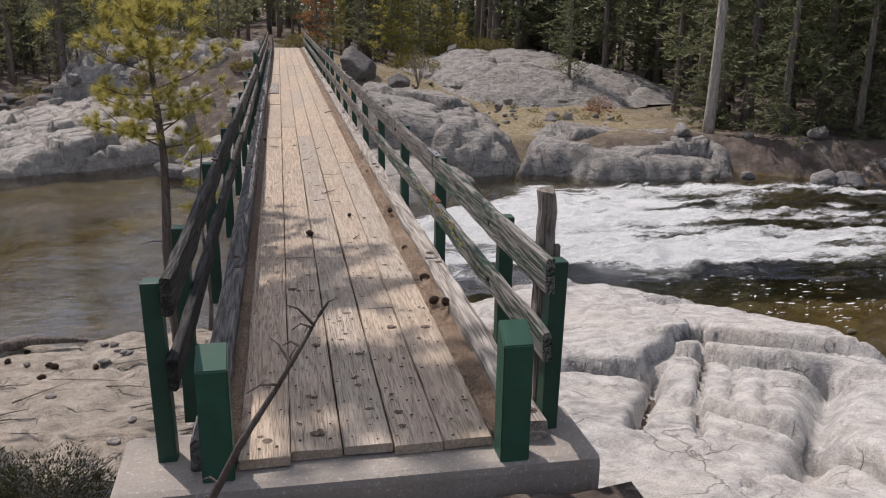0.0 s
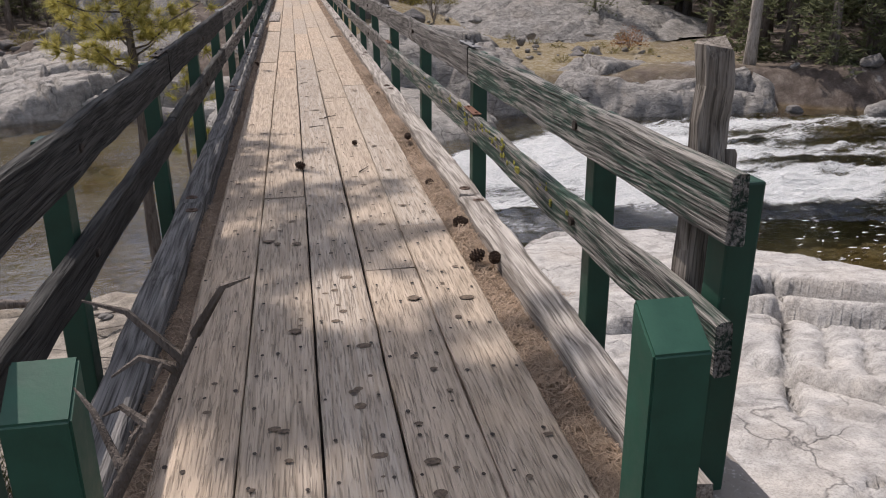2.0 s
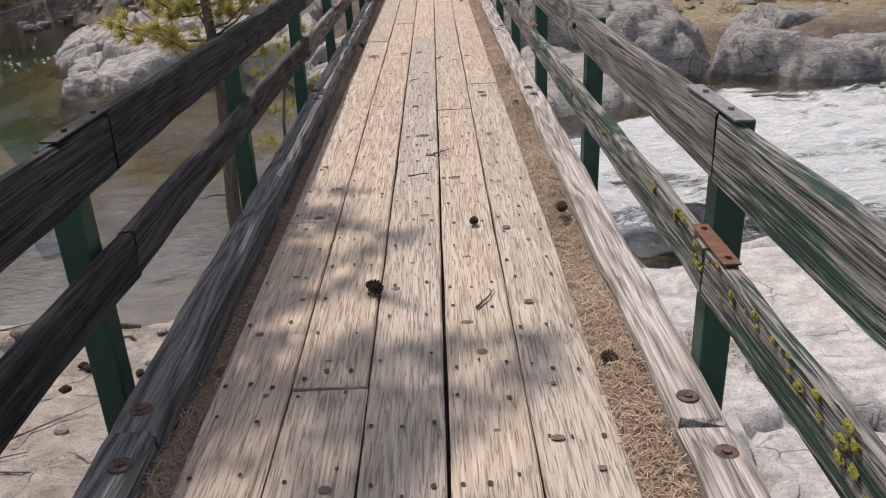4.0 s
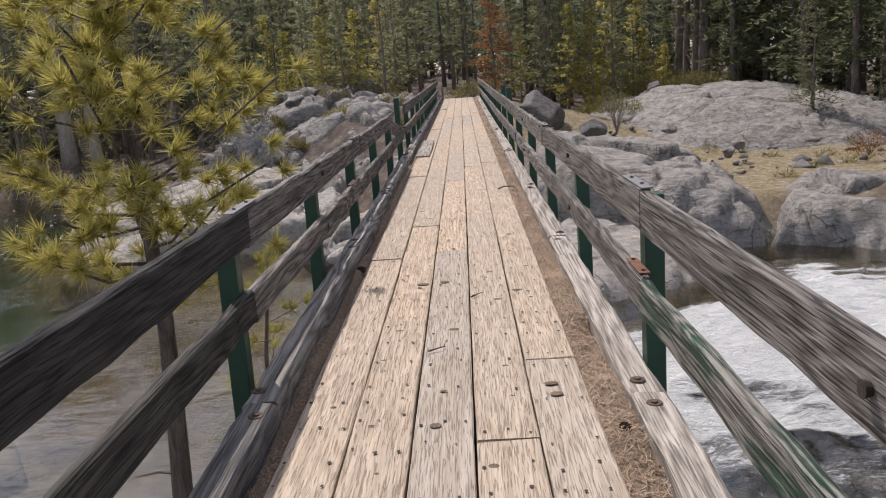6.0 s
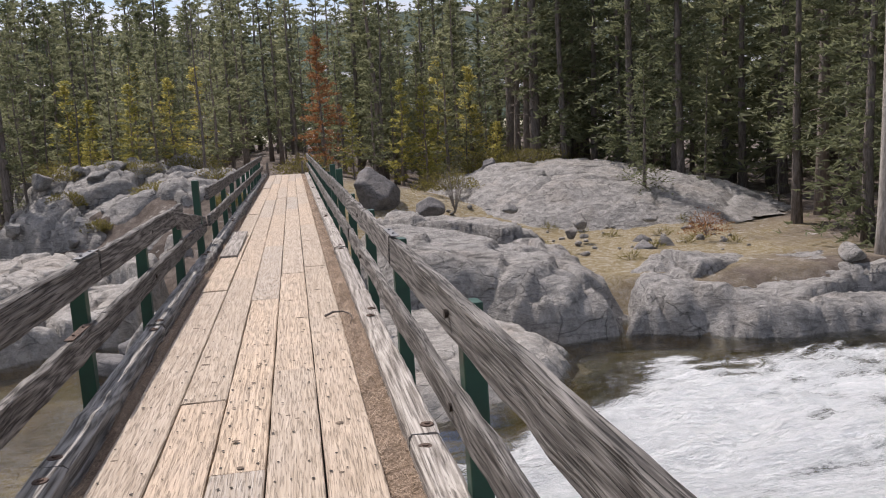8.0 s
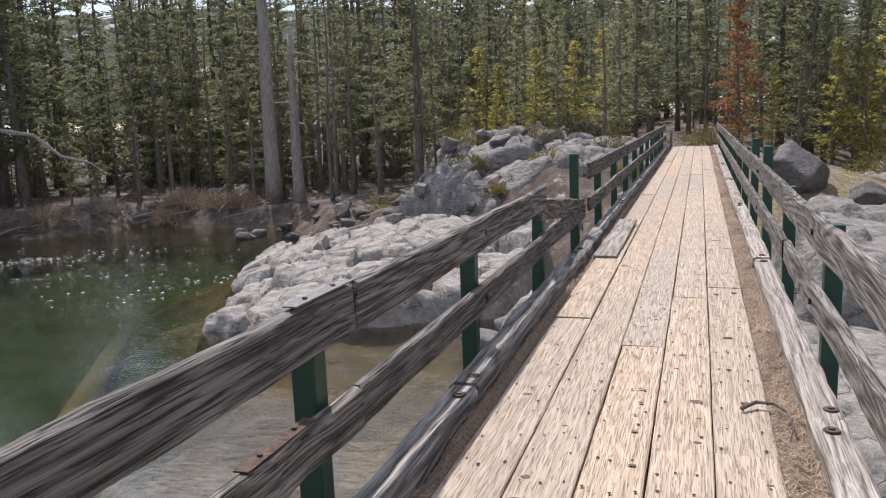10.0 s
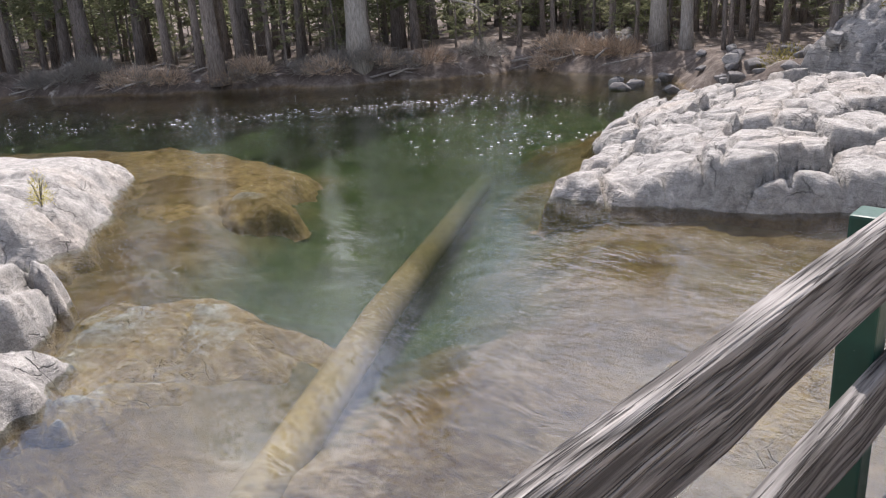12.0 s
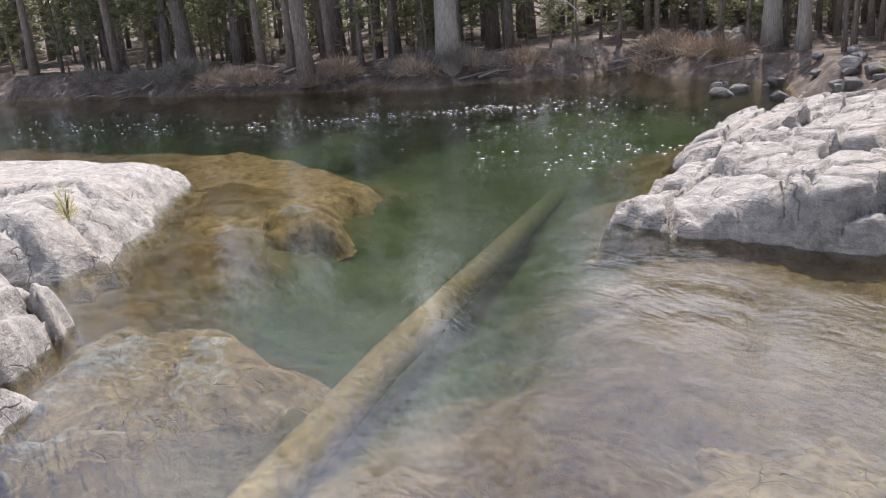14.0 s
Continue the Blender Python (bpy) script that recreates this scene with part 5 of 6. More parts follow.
def forest(count, zone, mix, gap, scale, tries=6000):
    """Trees at random in a zone, no two closer than gap."""
    done = 0
    for _ in range(tries):
        if done >= count:
            break
        x, y = zone()
        if any((x - a) ** 2 + (y - b) ** 2 < gap * gap for a, b in taken):
            continue
        if float(inside(np.array([x]), np.array([y]), FAR_BANK)[0]) < 2.2:
            continue
        taken.append((x, y))
        kind = rt.choice(mix)
        size = min(rt.uniform(*scale), tallest(x, y) / HEIGHTS[kind.name])
        plant(kind, x, y, size, rt.uniform(0, 360), lean=(rt.uniform(-1.5, 1.5), rt.uniform(-1.5, 1.5)))
        done += 1


def left_zone(lo=-82, hi=-28, deep=16):
    x = rt.uniform(lo, hi)
    edge = np.interp(x, [-82, -55, -42, -35, -28, -20, -13], [8, 25, 34, 39, 48, 48.5, 50])
    return x, edge + 2.5 + deep * rt.random() ** 1.3


forest(95, left_zone, FIRS[:2] + PINES * 2 + THIN, 1.5, (0.9, 1.25))
forest(36, lambda: left_zone(-28, -13), FIRS[1:2] + PINES * 2 + THIN * 2, 1.5, (0.85, 1.2))
forest(70, lambda: left_zone(-82, -13), THIN + YOUNG[:1] + PINES[1:2], 1.0, (0.5, 0.85))
forest(95, lambda: (lambda x, y: (x, y + 14))(*left_zone(-90, -13, 26)), FAR, 1.9, (0.85, 1.15))
forest(46, lambda: (rt.uniform(-16, 12), rt.uniform(60, 74)), FIRS[1:2] + PINES[:2] + THIN, 1.6, (0.8, 1.1))
forest(80, lambda: (rt.uniform(-26, 20), rt.uniform(72, 120)), FAR, 1.8, (0.95, 1.35))
forest(60, lambda: (rt.uniform(-60, 40), rt.uniform(74, 124)), FAR, 1.4, (0.4, 0.6))
forest(24, lambda: (rt.uniform(-12, -3), rt.uniform(51, 60)), PINES[1:2] + THIN[1:] + YOUNG * 3, 1.4, (0.7, 1.6))
forest(20, lambda: (rt.uniform(3, 14), rt.uniform(53, 64)), PINES[1:2] + THIN[1:] + YOUNG * 3, 1.4, (0.8, 1.6))


def right_zone():
    x = rt.uniform(14, 70)
    edge = np.interp(x, [14, 18, 20, 26, 40, 70], [58, 46, 29.5, 27, 22, 16])
    return x, edge + 34 * rt.random() ** 1.5


forest(112, right_zone, FIRS * 2 + PINES[2:], 1.7, (0.95, 1.2))
forest(60, lambda: (lambda x, y: (x, y + 16))(*right_zone()), FAR, 2.0, (1.0, 1.4))
forest(50, right_zone, YOUNG[:1] + THIN + FIRS[1:2] * 2, 1.3, (0.4, 0.7))

forest(24, lambda: (rt.uniform(14, 46), rt.uniform(48, 78)), FIRS, 2.0, (1.15, 1.5))
forest(22, lambda: (rt.uniform(-46, -14), rt.uniform(56, 78)), FIRS, 2.0, (1.0, 1.3))
forest(9, lambda: left_zone(-70, -34, 14), FIRS, 1.2, (1.0, 1.3))

# low-branched firs that hang over the right bank
LOW = conifer("fir_tree", "shaggy fir with branches down to the river bank", 13, 2.7, 0.02, 547, fir_green, dark_bark, 0.2, step=0.34, whorl=6, per=4, leaf=0.4, leaf_w=0.1, gaps=0.15, stubs=0)
LOW.matrix_basis = pose(20.2, 27.2, ground_at(20.2, 27.2) - 0.05)
for x, y, q in ((22.8, 26.0, 0.9), (25.6, 24.4, 1.1), (28.5, 22.8, 0.8), (19.0, 31.0, 1.0), (24.0, 28.6, 1.2), (15.6, 41.0, 0.55), (31.5, 21.4, 1.1)):
    plant(LOW, x, y, q, q * 700)

# trees that stand out
lone_pine = conifer("pine_tree", "tall full-crowned pine standing behind the white granite", 17, 2.4, 0.24, 548, pine_green, dark_bark, 0.23, step=0.42, whorl=5, rows=6, per=8, leaf=0.34, leaf_w=0.08, droop=0.05, gaps=0.22, stubs=30)
lone_pine.matrix_basis = pose(-12.3, 46.4, -3.15, 0, 0, 40)
plant(THIN[0], -11.7, 46.9, 0.9, 200, -3.1)
bare_pine = conifer("dead_conifer", "thin dead conifer with grey drooping twigs", 13, 1.3, 0.25, 541, grey_twigs, dark_bark, 0.11, step=0.4, whorl=4, rows=4, per=2, leaf=0.34, leaf_w=0.03, droop=0.35, gaps=0.2, stubs=24)
bare_pine.matrix_basis = pose(-18.0, 48.8, -3.1)
plant(bare_pine, -3.9, 48.5, 0.72, 120)
plant(bare_pine, 12.5, 58.0, 0.62, 20)
red_pine = conifer("dead_pine", "small dying pine with orange-brown needles", 7.0, 1.6, 0.10, 545, dead_orange, dark_bark, 0.08, step=0.26, whorl=6, rows=6, per=5, leaf=0.26, leaf_w=0.08, droop=0.0, gaps=0.2, stubs=4)
red_pine.matrix_basis = pose(2.0, 51.0, ground_at(2.0, 51) - 0.05)
plant(YOUNG[0], 4.6, 50.6, 0.95, 30)
plant(YOUNG[1], 3.4, 49.2, 0.75, 70)
plant(YOUNG[0], 11.4, 57.5, 1.05, 10)
plant(YOUNG[0], -6.4, 50.5, 0.9, 10, 0.1)
plant(YOUNG[1], -7.5, 50.5, 0.9, 80, 0.0)
plant(THIN[1], 6.2, 55, 0.9, 80)


def snag(label, loc, h, r0, seed, limbs=10, lean=0.0, sides=10, bark_mat=pale_bark):
    ob = thing("snag", label, "dead tree", loc)
    part("trunk", trunk_mesh(h, r0, seed, 0.25, 0, top=0.45, sides=sides), bark_mat, ob, smooth=True)
    r = random.Random(seed)
    for i in range(limbs):
        f, a, l = r.uniform(0.25, 0.95), r.uniform(0, 6.28), r.uniform(0.4, 1.5)
        p = Vector((0, 0, h * f))
        d = Vector((math.cos(a), math.sin(a), r.uniform(-0.3, 0.3)))
        q = p + d * l
        bm = tube([p, p + d * l * 0.5 + Vector((0, 0, 0.06)), q, q + d * 0.25 + Vector((0, 0, -0.35))], [r0 * 0.16, r0 * 0.11, r0 * 0.07, r0 * 0.03], 5)
        part("limb", bm, bark_mat, ob)
    ob.rotation_euler = (radians(lean), radians(lean * 0.6), 0)
    return ob


snag("tall pale barkless snag at the river's edge", (17.3, 28.2, -3.7), 15, 0.24, 551, 9, 0.8)
snag("broken pale snag among the conifers", (-21.4, 51.6, -3.2), 9.4, 0.36, 552, 12)
snag("tall pale grey trunk in the forest", (-23.0, 51.6, -3.2), 17, 0.46, 553, 6, 1.0)
big = snag("thick grey trunk with a bleached drooping limb", (-34.8, 41.2, -3.2), 18, 0.62, 554, 4, 1.2)
pts = [(0.4, 0.0, 4.2), (1.9, 1.2, 4.7), (3.2, 2.0, 4.4), (4.2, 2.6, 3.3), (5.4, 3.3, 2.9), (5.9, 3.7, 2.3)]
part("limb", tube(pts, [0.16, 0.13, 0.10, 0.08, 0.05, 0.02], 6), pale_bark, big, "long bleached bare limb")
for i in range(9):
    p = Vector(pts[3]).lerp(Vector(pts[5]), rt.random())
    part("twig", tube([p, p + Vector((rt.uniform(-0.4, 0.4), rt.uniform(-0.4, 0.4), rt.uniform(-0.8, 0.3)))], [0.03, 0.008], 4), pale_bark, big)
snag("thick pinkish grey trunk behind the bank", (-40.0, 35.7, -3.1), 16, 0.42, 555, 5, 0.0, bark_mat=brown_bark)
snag("leaning dark trunk behind the bank", (-49.7, 33.0, -2.9), 16, 0.5, 556, 5, 3.0, bark_mat=dark_bark)
for x, y, r0, s in ((22.5, 60, 0.75, 561), (19.5, 62, 0.6, 562), (15.5, 63, 0.5, 563)):
    t_ = conifer("old_pine", "old thick-trunked pine behind the granite dome", 27, 3.0, 0.36, s, fir_green, brown_bark, r0, step=0.6, whorl=5, rows=5, per=4, leaf=0.6, leaf_w=0.17, gaps=0.2, stubs=10)
    t_.matrix_basis = pose(x, y, ground_at(x, y) - 0.1, 0, 0, s)

# the tall pine beside the bridge's start, whose crown shades the planks
shade = conifer("pine_tree", "tall pine beside the river whose crown shades the planks", 21.8, 3.3, 0.58, 571, pine_green, brown_bark, 0.28, step=0.42, whorl=6, rows=7, per=8, leaf=0.34, leaf_w=0.125, droop=0.0, gaps=0.08, stubs=0)
shade.matrix_basis = pose(-8.2, 11.2, -4.4, 4.7, 8.2, 0)

# the small pine close to the rail
near_pine = tufted_pine("young_pine", "young yellow-green pine growing beside the bridge", 6.2, 1.25, 0.64, 581, young_green, dark_twig, 0.12, 30, 8, 80, 0.18, 0.011)
near_pine.matrix_basis = pose(-2.31, 10.3, -4.15, 0, -1.0, 0)
low = tufted_pine("young_pine", "small pine shoot beside the young pine", 3.9, 0.55, 0.62, 582, young_green, dark_bark, 0.05, 9, 4, 60, 0.14, 0.0075)
low.matrix_basis = pose(-1.95, 11.6, -4.15, 0, 3, 60)
for kind in FAR + FIRS + PINES + THIN + YOUNG:
    kind.matrix_basis = pose(rt.uniform(-60, 60), rt.uniform(108, 130), 1.0, 0, 0, rt.uniform(0, 360))

# ---- brush, boulders and clutter ----
shrub("manzanita_bush", "low olive green brush on the granite dome", (12.6, 52.5, -0.85), (3.6, 1.4, 1.15), 601, brush_green, 3800, 0.17, 0.06)
shrub("manzanita_bush", "low olive green brush beside the boulders", (7.4, 45.0, -1.3), (1.7, 0.9, 0.9), 602, brush_green, 1500, 0.15, 0.05)
shrub("manzanita_bush", "olive brush on the rocky hillside", (-7.2, 47.6, 0.2), (1.5, 0.9, 0.6), 603, brush_green, 1400, 0.14, 0.05)
shrub("manzanita_bush", "olive brush above the rocks", (-4.6, 50.0, 0.2), (1.6, 1.0, 0.7), 604, brush_green, 1400, 0.14, 0.05)
for i, (x, y, q) in enumerate(((-9.4, 44.8, 0.8), (-5.6, 44.2, 0.9), (-3.2, 45.6, 1.0), (-10.6, 47.4, 1.1), (-2.2, 41.8, 0.7), (-7.8, 42.6, 0.6))):
    hz = float(np.interp(y, [38, 41, 44, 47.5, 55], [-3.2, -2.4, -1.0, 0.4, 0.55]))
    shrub("manzanita_bush", "yellow-green brush growing between granite ledges", (x, y, max(hz - 0.25, ground_at(x, y))), (1.2 * q, 0.8 * q, 0.75 * q), 650 + i, brush_green, 1100, 0.14, 0.05)
shrub("manzanita_bush", "yellow-green brush at the end of the bridge", (0.8, 47.5, -0.2), (1.4, 0.9, 0.8), 605, brush_green, 1400, 0.14, 0.05)
shrub("bare_bush", "bare grey bush beside a dark boulder", (6.9, 40.6, -1.9), (0.75, 0.65, 2.1), 606, grey_twigs, 700, 0.22, 0.012, 16)
shrub("mossy_bush", "dark rusty bush on the rocks", (-13.6, 45.2, -3.3), (1.6, 1.0, 1.2), 607, brush_green, 1500, 0.14, 0.05)
shrub("evergreen_shrub", "dark green shrub beside the abutment", (-2.9, 4.3, -3.0), (0.9, 0.8, 0.62), 608, shrub_green, 5200, 0.05, 0.016, 14)
shrub("evergreen_shrub", "dark low shrub below the abutment", (-4.0, 4.7, -3.05), (0.8, 0.8, 0.5), 609, shrub_green, 4000, 0.07, 0.022, 14)
shrub("seedling", "tiny yellow-green pine seedling on white granite", (-18.8, 18.4, -2.9), (0.22, 0.22, 0.75), 610, young_green, 420, 0.12, 0.014, 5)
shrub("dry_bush", "orange-brown dry bush at the meadow's edge", (14.5, 33.5, -2.6), (0.9, 0.6, 0.9), 611, dead_orange, 700, 0.13, 0.03)
shrub("needle_heap", "heap of brown needles on the granite slab", (2.95, 8.6, -3.3), (0.55, 0.5, 0.35), 612, needle_mat, 1600, 0.10, 0.006, 4)
for i in range(26):
    x, y = rt.uniform(7, 17), rt.uniform(31, 40)
    shrub("grass_tuft", "dry yellow grass tuft in the meadow", (x, y, ground_at(x, y) - 0.02), (0.35, 0.3, 0.22), 620 + i, brush_green, 90, 0.25, 0.02, 2)

DARK = ((12.0, 33.0, -3.2, 0.55, 0.42, 0.42), (12.9, 33.3, -3.2, 0.42, 0.40, 0.48), (12.5, 34.4, -3.0, 0.40, 0.3, 0.28), (9.6, 33.8, -2.4, 0.38, 0.32, 0.25), (10.4, 35.2, -2.3, 0.3, 0.26, 0.2), (7.9, 35.6, -1.6, 0.45, 0.3, 0.25), (13.6, 36.2, -2.4, 0.3, 0.3, 0.2))
for i, (x, y, z, a, b, c) in enumerate(DARK):
    boulder("boulder", "grey boulder on the dry meadow", (x, y, z), (a, b, c), 20 + i, granite_dark if i < 3 else granite_grey, 0.15, rt.uniform(0, 360), 3)
for i in range(16):
    x, y = rt.gauss(-27.5, 1.9), rt.gauss(53.5, 1.0)
    s = rt.uniform(0.35, 0.95)
    boulder("boulder", "blue-grey boulder on the far bank", (x, y, ground_at(x, y) - 0.1), (s, s * 0.85, s * 0.75), 40 + i, granite_grey, 0.15, rt.uniform(0, 360), 3)
for i in range(30):
    x, y = rt.uniform(-22, -11), rt.uniform(42.5, 48.5)
    s = rt.uniform(0.22, 0.6)
    boulder("shore_stone", "rounded grey stone at the river's edge", (x, y, max(ground_at(x, y), -4.05)), (s, s * 0.8, s * 0.6), 60 + i, granite_dark if i % 3 else granite_grey, 0.2, rt.uniform(0, 360), 3)
for i in range(34):
    x, y = rt.gauss(10.4, 0.8), rt.gauss(7.2, 1.6)
    s = rt.uniform(0.12, 0.38)
    boulder("shore_stone", "rounded tan stone at the river's edge", (x, y, max(ground_at(x, y), -4.1)), (s, s * 0.75, s * 0.55), 100 + i, granite_light, 0.2, rt.uniform(0, 360), 3)
for i in range(22):
    x, y = rt.uniform(-5.0, -1.2), rt.uniform(26.5, 31.5)
    s = rt.uniform(0.35, 0.9)
    boulder("river_boulder", "pale angular boulder under the bridge", (x, y, max(ground_at(x, y), -4.3)), (s, s * 0.8, s * 0.62), 140 + i, (granite_light, granite_grey, granite_dark)[i % 3], 0.1, rt.uniform(0, 360), 3)
for i in range(20):
    x, y = rt.uniform(-12, -2), rt.uniform(41, 52)
    s = rt.uniform(0.3, 0.8)
    hz = np.interp(y, [38, 41, 44, 47.5, 55], [-3.2, -2.4, -1.0, 0.4, 0.55]) - 0.45 * max(-x - 10.8, 0) - 0.25 * max(x + 5, 0)
    boulder("boulder", "grey boulder on the rocky hillside", (x, y, hz - 0.1), (s, s * 0.8, s * 0.65), 170 + i, granite_grey, 0.2, rt.uniform(0, 360), 3)

for i in range(90):
    x, y = rt.uniform(6.5, 17), rt.uniform(31.5, 43)
    s = rt.uniform(0.06, 0.2)
    boulder("meadow_stone", "small grey stone lying in the dry meadow", (x, y, ground_at(x, y)), (s * 1.2, s, s * 0.7), 900 + i, granite_grey, 0.2, rt.uniform(0, 360), 2)

for i in range(34):
    x = rt.uniform(14, 30)
    y = float(np.interp(x, [14, 17, 21, 30], [25.0, 25.2, 22.6, 18])) + rt.uniform(-0.5, 2.5)
    s = rt.uniform(0.25, 0.8)
    boulder("shore_boulder", "dark boulder on the shaded river bank", (x, y, max(ground_at(x, y), -4.1) - 0.05), (s, s * 0.8, s * 0.6), 1200 + i, granite_dark if i % 2 else granite_grey, 0.15, rt.uniform(0, 360), 3)

# sunken log, driftwood and dead branches
lg = part("sunken_log", tube([(-7.1, 15.2, -4.36), (-8.3, 17.0, -4.42), (-11.0, 21.1, -4.5), (-14.0, 25.8, -4.82), (-18.2, 32.2, -5.35)], [0.33, 0.33, 0.32, 0.29, 0.26], 12), log_mat, smooth=True)
tagged(lg, "long straight log lying under the clear water", "log")


def branchwork(name, label, loc, main, seed, twigs, spread_, material=dead_wood, radius=0.02):
    ob = thing(name, label, "branch", loc)
    n = len(main)
    part("limb", tube(main, [radius * (1 - 0.8 * i / (n - 1)) for i in range(n)], 7), material, ob, smooth=True)
    r = random.Random(seed)
    for _ in range(twigs):
        k = r.uniform(0.15, 0.98) * (n - 1)
        i = min(int(k), n - 2)
        p = Vector(main[i]).lerp(Vector(main[i + 1]), k - i)
        d = Vector((r.uniform(-1, 1), r.uniform(-1, 1), r.uniform(-0.3, 0.9))) * spread_ * r.uniform(0.4, 1)
        part("twig", tube([p, p + d * 0.55 + Vector((0, 0, 0.02)), p + d], [radius * 0.32, radius * 0.2, radius * 0.07], 5), material, ob)
    return ob


branchwork("dead_branch", "dry grey branch leaning in front of the planks", (0, 0, 0), [(-0.86, -0.70, -0.25), (-0.70, -0.74, 0.26), (-0.57, -0.80, 0.53), (-0.43, -0.83, 0.755), (-0.32, -0.86, 0.95), (-0.25, -0.87, 1.08)], 5, 11, 0.13, dark_twig, 0.021)
branchwork("driftwood", "dark water-worn log stranded on the sand", (-4.55, 10.3, -3.52), [(-0.9, 0, 0), (-0.2, 0.08, 0.12), (0.7, 0.1, 0.05)], 6, 3, 0.3, dark_bark, 0.14)
for i in range(46):
    x = rt.uniform(-52, -22)
    y = float(np.interp(x, [-55, -42, -35, -28, -20], [25.5, 34.5, 40, 48.6, 48.2])) + rt.uniform(-0.4, 2.6)
    a, l = rt.uniform(0, 3.14), rt.uniform(1.0, 3.6)
    c_, s_ = math.cos(a) * l / 2, math.sin(a) * l / 2
    branchwork("fallen_branch", "fallen dead branch on the far bank", (x, y, ground_at(x, y) + 0.15), [(-c_, -s_, 0.0), (0, 0, rt.uniform(0.1, 0.35)), (c_, s_, rt.uniform(-0.05, 0.5))], 700 + i, 4, 0.7, pale_bark if i % 3 == 0 else dead_wood, rt.uniform(0.04, 0.08))
for i in range(30):
    x = rt.uniform(-54, -20)
    y = float(np.interp(x, [-55, -42, -35, -28, -20], [25.5, 34.5, 40, 48.6, 48.2])) + rt.uniform(-0.2, 1.2)
    shrub("brush_pile", "reddish brown bare brush along the bank", (x, y, ground_at(x, y)), (1.7, 0.9, 0.75), 760 + i, needle_mat if i % 2 else grey_twigs, 800, 0.5, 0.026, 10)
branchwork("dead_stick", "thin dead stem standing on white granite", (-11.7, 31.9, -3.3), [(0, 0, -0.2), (0.04, 0, 0.3), (0.0, 0, 0.62)], 9, 6, 0.16, dark_bark, 0.022)

# twigs and cones on the deck
for i, (x, y, a, l) in enumerate(((0.16, 6.0, 0.7, 0.16), (0.30, 3.95, 1.1, 0.18), (0.02, 5.55, 0.3, 0.14), (0.18, 9.2, 0.9, 0.13), (-0.05, 8.2, 0.6, 0.10))):
    c_, s_ = math.cos(a) * l / 2, math.sin(a) * l / 2
    branchwork("twig", "short brown twig lying on the planks", (x, y, 0.014), [(-c_, -s_, 0), (0.01, 0, 0.004), (c_, s_, 0)], 800 + i, 2, 0.05, dark_bark, 0.006)
branchwork("curved_stick", "curved bark-covered stick lying on the planks", (0.62, 13.6, 0.02), [(-0.10, 0.05, 0), (-0.03, 0.12, 0.012), (0.05, 0.10, 0.015), (0.10, 0.0, 0.012), (0.11, -0.16, 0.006), (0.08, -0.32, 0)], 810, 1, 0.04, dark_bark, 0.011)


def cone(x, y, z, s, turn):
    bm = bmesh.new()
    for k in range(9):
        f = k / 8
        rr = s * 0.5 * math.sin(math.pi * (0.18 + 0.74 * f)) + 0.002
        for j in range(7):
            a = 2 * math.pi * (j + 0.5 * (k % 2)) / 7
            bmesh.ops.create_cone(bm, segments=4, radius1=s * 0.13, radius2=0.002, depth=s * 0.16, cap_ends=True,
                                  matrix=Matrix.Translation((math.cos(a) * rr, math.sin(a) * rr, s * (f - 0.5) * 1.25)) @ Euler((0, 1.9, a)).to_matrix().to_4x4())
    bmesh.ops.create_icosphere(bm, subdivisions=2, radius=1, matrix=Matrix.Diagonal((s * 0.42, s * 0.42, s * 0.66, 1)))
    ob = part("pine_cone", bm, cone_mat)
    ob.matrix_basis = pose(x, y, z + s * 0.42, 80, 0, turn)
    return tagged(ob, "dark open pine cone among brown needles", "pine cone", group="cones on the bridge")


for i, (x, y, s) in enumerate(((0.74, 4.87, 0.07), (0.69, 3.43, 0.06), (0.72, 2.53, 0.085), (0.70, 1.99, 0.085), (0.78, 1.95, 0.08), (0.72, 7.09, 0.06), (-0.15, 4.05, 0.075), (-0.67, 9.98, 0.07), (0.29, 4.75, 0.05))):
    cone(x, y, 0.015, s * 0.7, 40 * i)

# sticks, cones and pebbles washed onto the sandy slab
def surface(ob):
    """A tree of the faces of a thing's parts, to set small things down on."""
    verts, faces = [], []
    for child in ob.children:
        k = len(verts)
        verts += [v.co.copy() for v in child.data.vertices]
        faces += [tuple(k + i for i in p.vertices) for p in child.data.polygons]
    return BVHTree.FromPolygons(verts, faces)


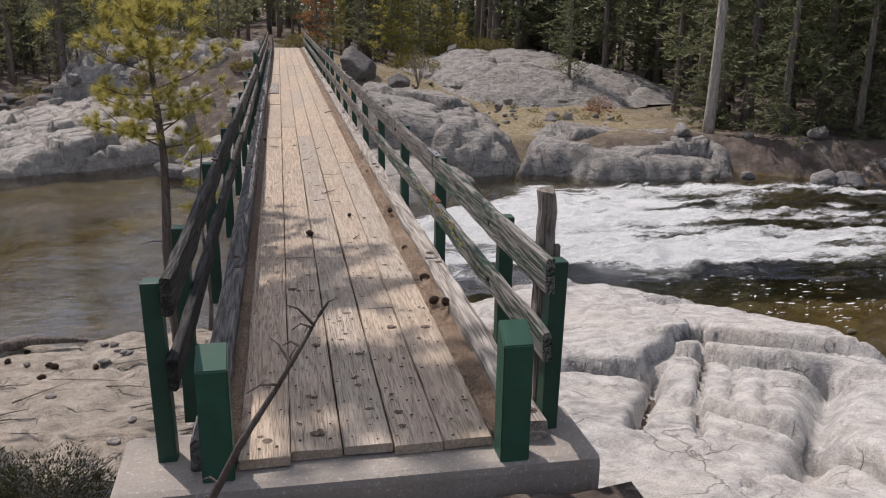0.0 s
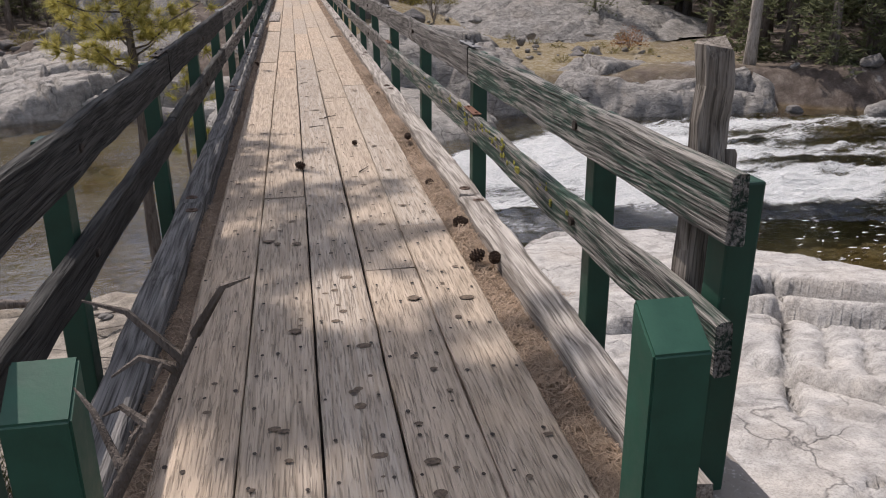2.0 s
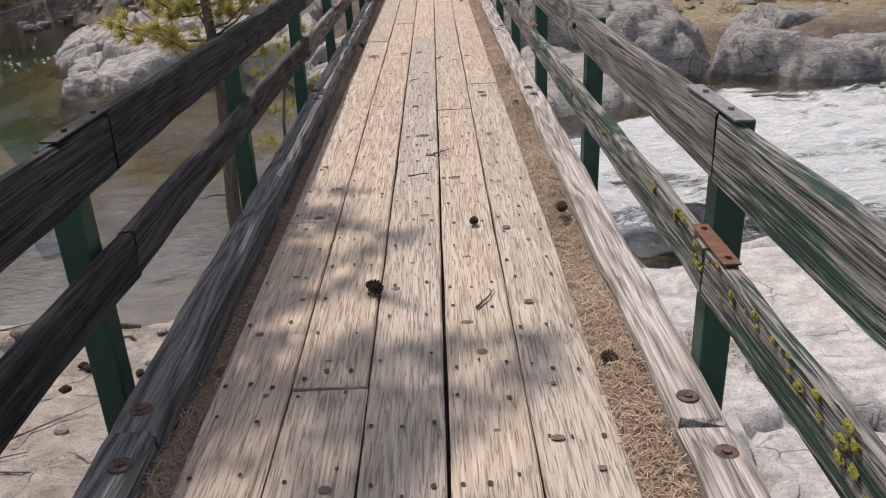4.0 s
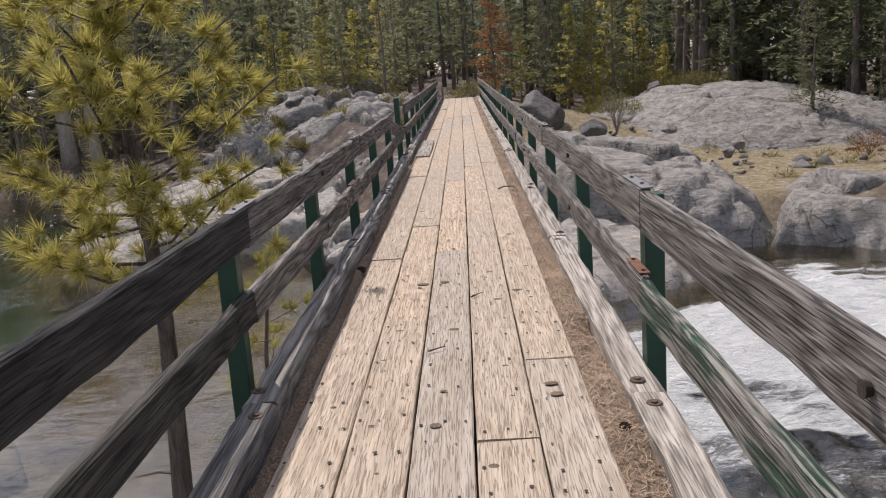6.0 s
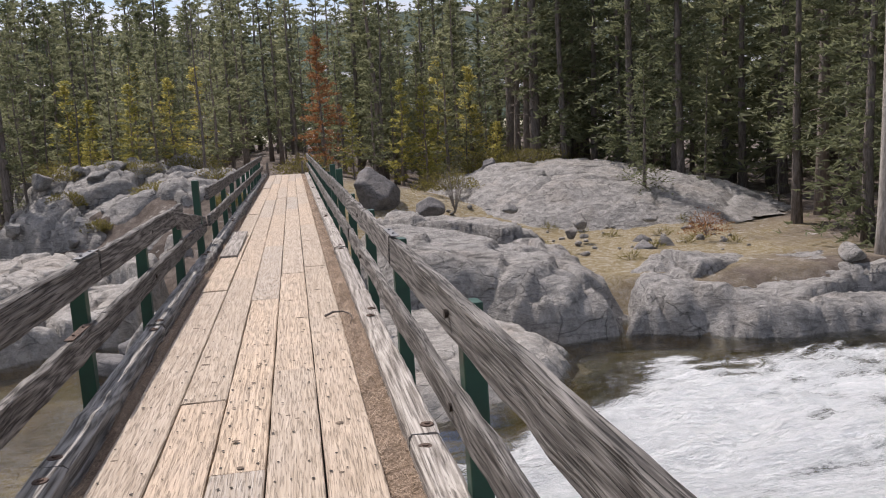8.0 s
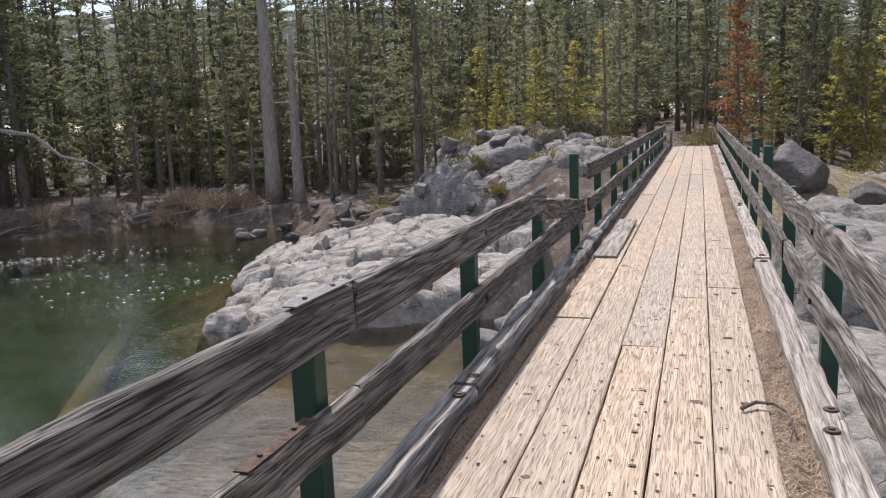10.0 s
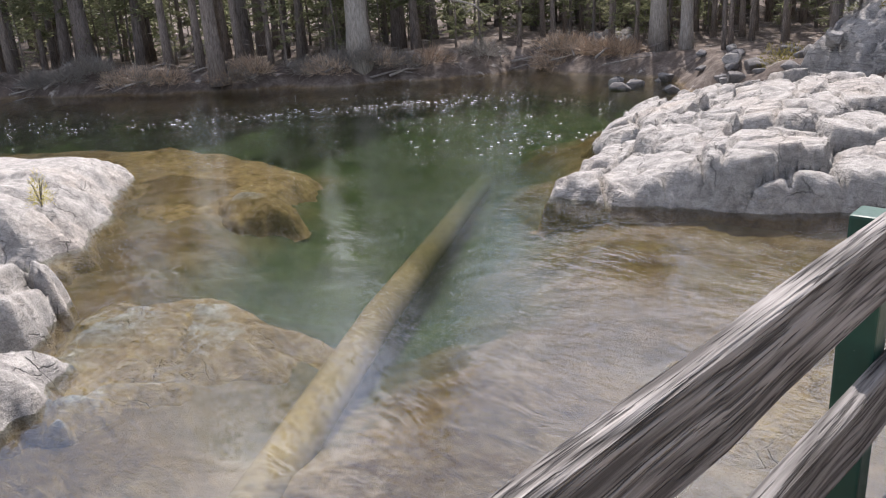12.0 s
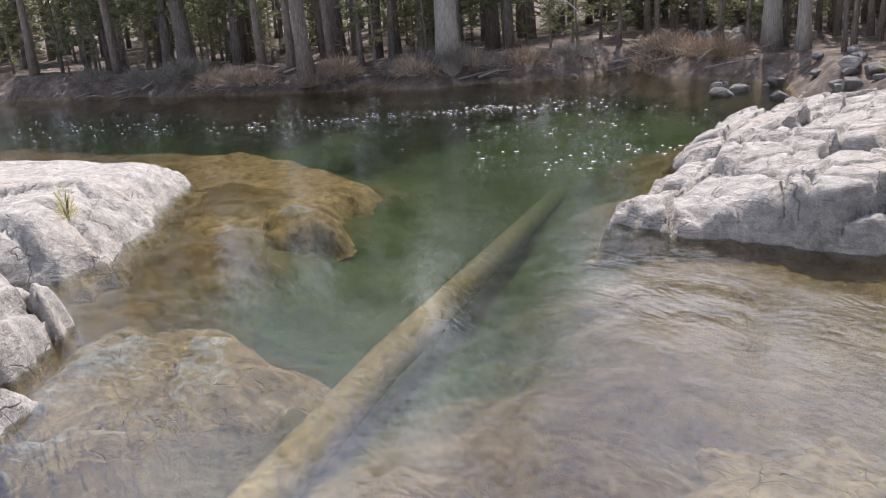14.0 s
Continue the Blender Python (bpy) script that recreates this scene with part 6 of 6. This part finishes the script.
slab_faces = surface(sandy_slab)
for i in range(120):
    x, y = rt.uniform(-7.5, -1.4), 4.2 + 6.4 * rt.random()
    hit = slab_faces.ray_cast(Vector((x, y, 2)), Vector((0, 0, -1)))[0]
    if hit is None or hit.z < -3.9:
        continue
    if i % 9 == 0:
        c = cone(x, y, hit.z, rt.uniform(0.06, 0.10), rt.uniform(0, 360))
        tagged(c, "dark pine cone lying on bare granite", "pine cone", group="cones on the slab")
    elif i % 2 == 1:
        w = rt.uniform(0.06, 0.16)
        boulder("pebble", "small grey stone on the sandy slab", (x, y, hit.z), (w, w * 0.8, w * 0.45), 1500 + i, granite_light if i % 8 == 1 else granite_grey, 0.25, rt.uniform(0, 360), 2)
    else:
        a, l = rt.uniform(-0.5, 0.9), rt.uniform(0.25, 1.1)
        c_, s_ = math.cos(a) * l / 2, math.sin(a) * l / 2
        branchwork("washed_stick", "dry grey stick washed onto the granite", (x, y, hit.z + 0.015), [(-c_, -s_, 0), (0.02, 0.01, 0.02), (c_, s_, 0.015)], 1600 + i, 1, 0.16, dead_wood, rt.uniform(0.010, 0.024))

# ---- the ridge behind the forest ----
def ridge_material():
    k = Nodes("ridge", 0.95, spec=0.1)
    v = k.world_coords()
    a, b = k.noise(v, 0.05, 6, 0.65), k.noise(v, 0.35, 6, 0.7)
    col = k.mix(k.ramp(b, BW(0.35, 0.65)), (0.05, 0.07, 0.055), (0.10, 0.125, 0.095))
    k.colour(k.mix(k.ramp(a, BW(0.56, 0.64)), col, (0.50, 0.50, 0.52)))
    k.bump(b, 0.8, 2.0)
    return k.m


mx, my = np.arange(-420, 420, 5.0), np.arange(290, 470, 5.0)
MX, MY = np.meshgrid(mx, my)
MZ = 4 + (np.clip((MY - 290) / 110, 0, 1) ** 0.8) * (50 + 13 * fbm(MX * 0.006, MY * 0.004, 91) + 0.02 * np.abs(MX + 40)) + 3.0 * fbm(MX * 0.05, MY * 0.05, 93)
tagged(grid_object("backdrop", mx, my, MZ, np.ones(MZ.shape, bool), ridge_material()), "distant wooded ridge with pale granite patches", "ridge", kind="structure")
far_tree = conifer("ridge_tree", "small dark conifer on the distant ridge", 9, 1.6, 0.05, 591, fir_green, dark_bark, 0.2, step=0.9, whorl=5, rows=2, per=2, leaf=1.2, leaf_w=0.6, stubs=0)
far_tree.matrix_basis = pose(0, 398, 60)
for i in range(110):
    x = rt.uniform(-150, 130)
    y = rt.uniform(340, 412)
    gz = MZ[int((y - 290) / 5), int((x + 420) / 5)]
    copy_thing(far_tree, pose(x, y, gz - 1.0, 0, 0, rt.uniform(0, 360)) @ Matrix.Scale(rt.uniform(0.7, 1.2), 4))
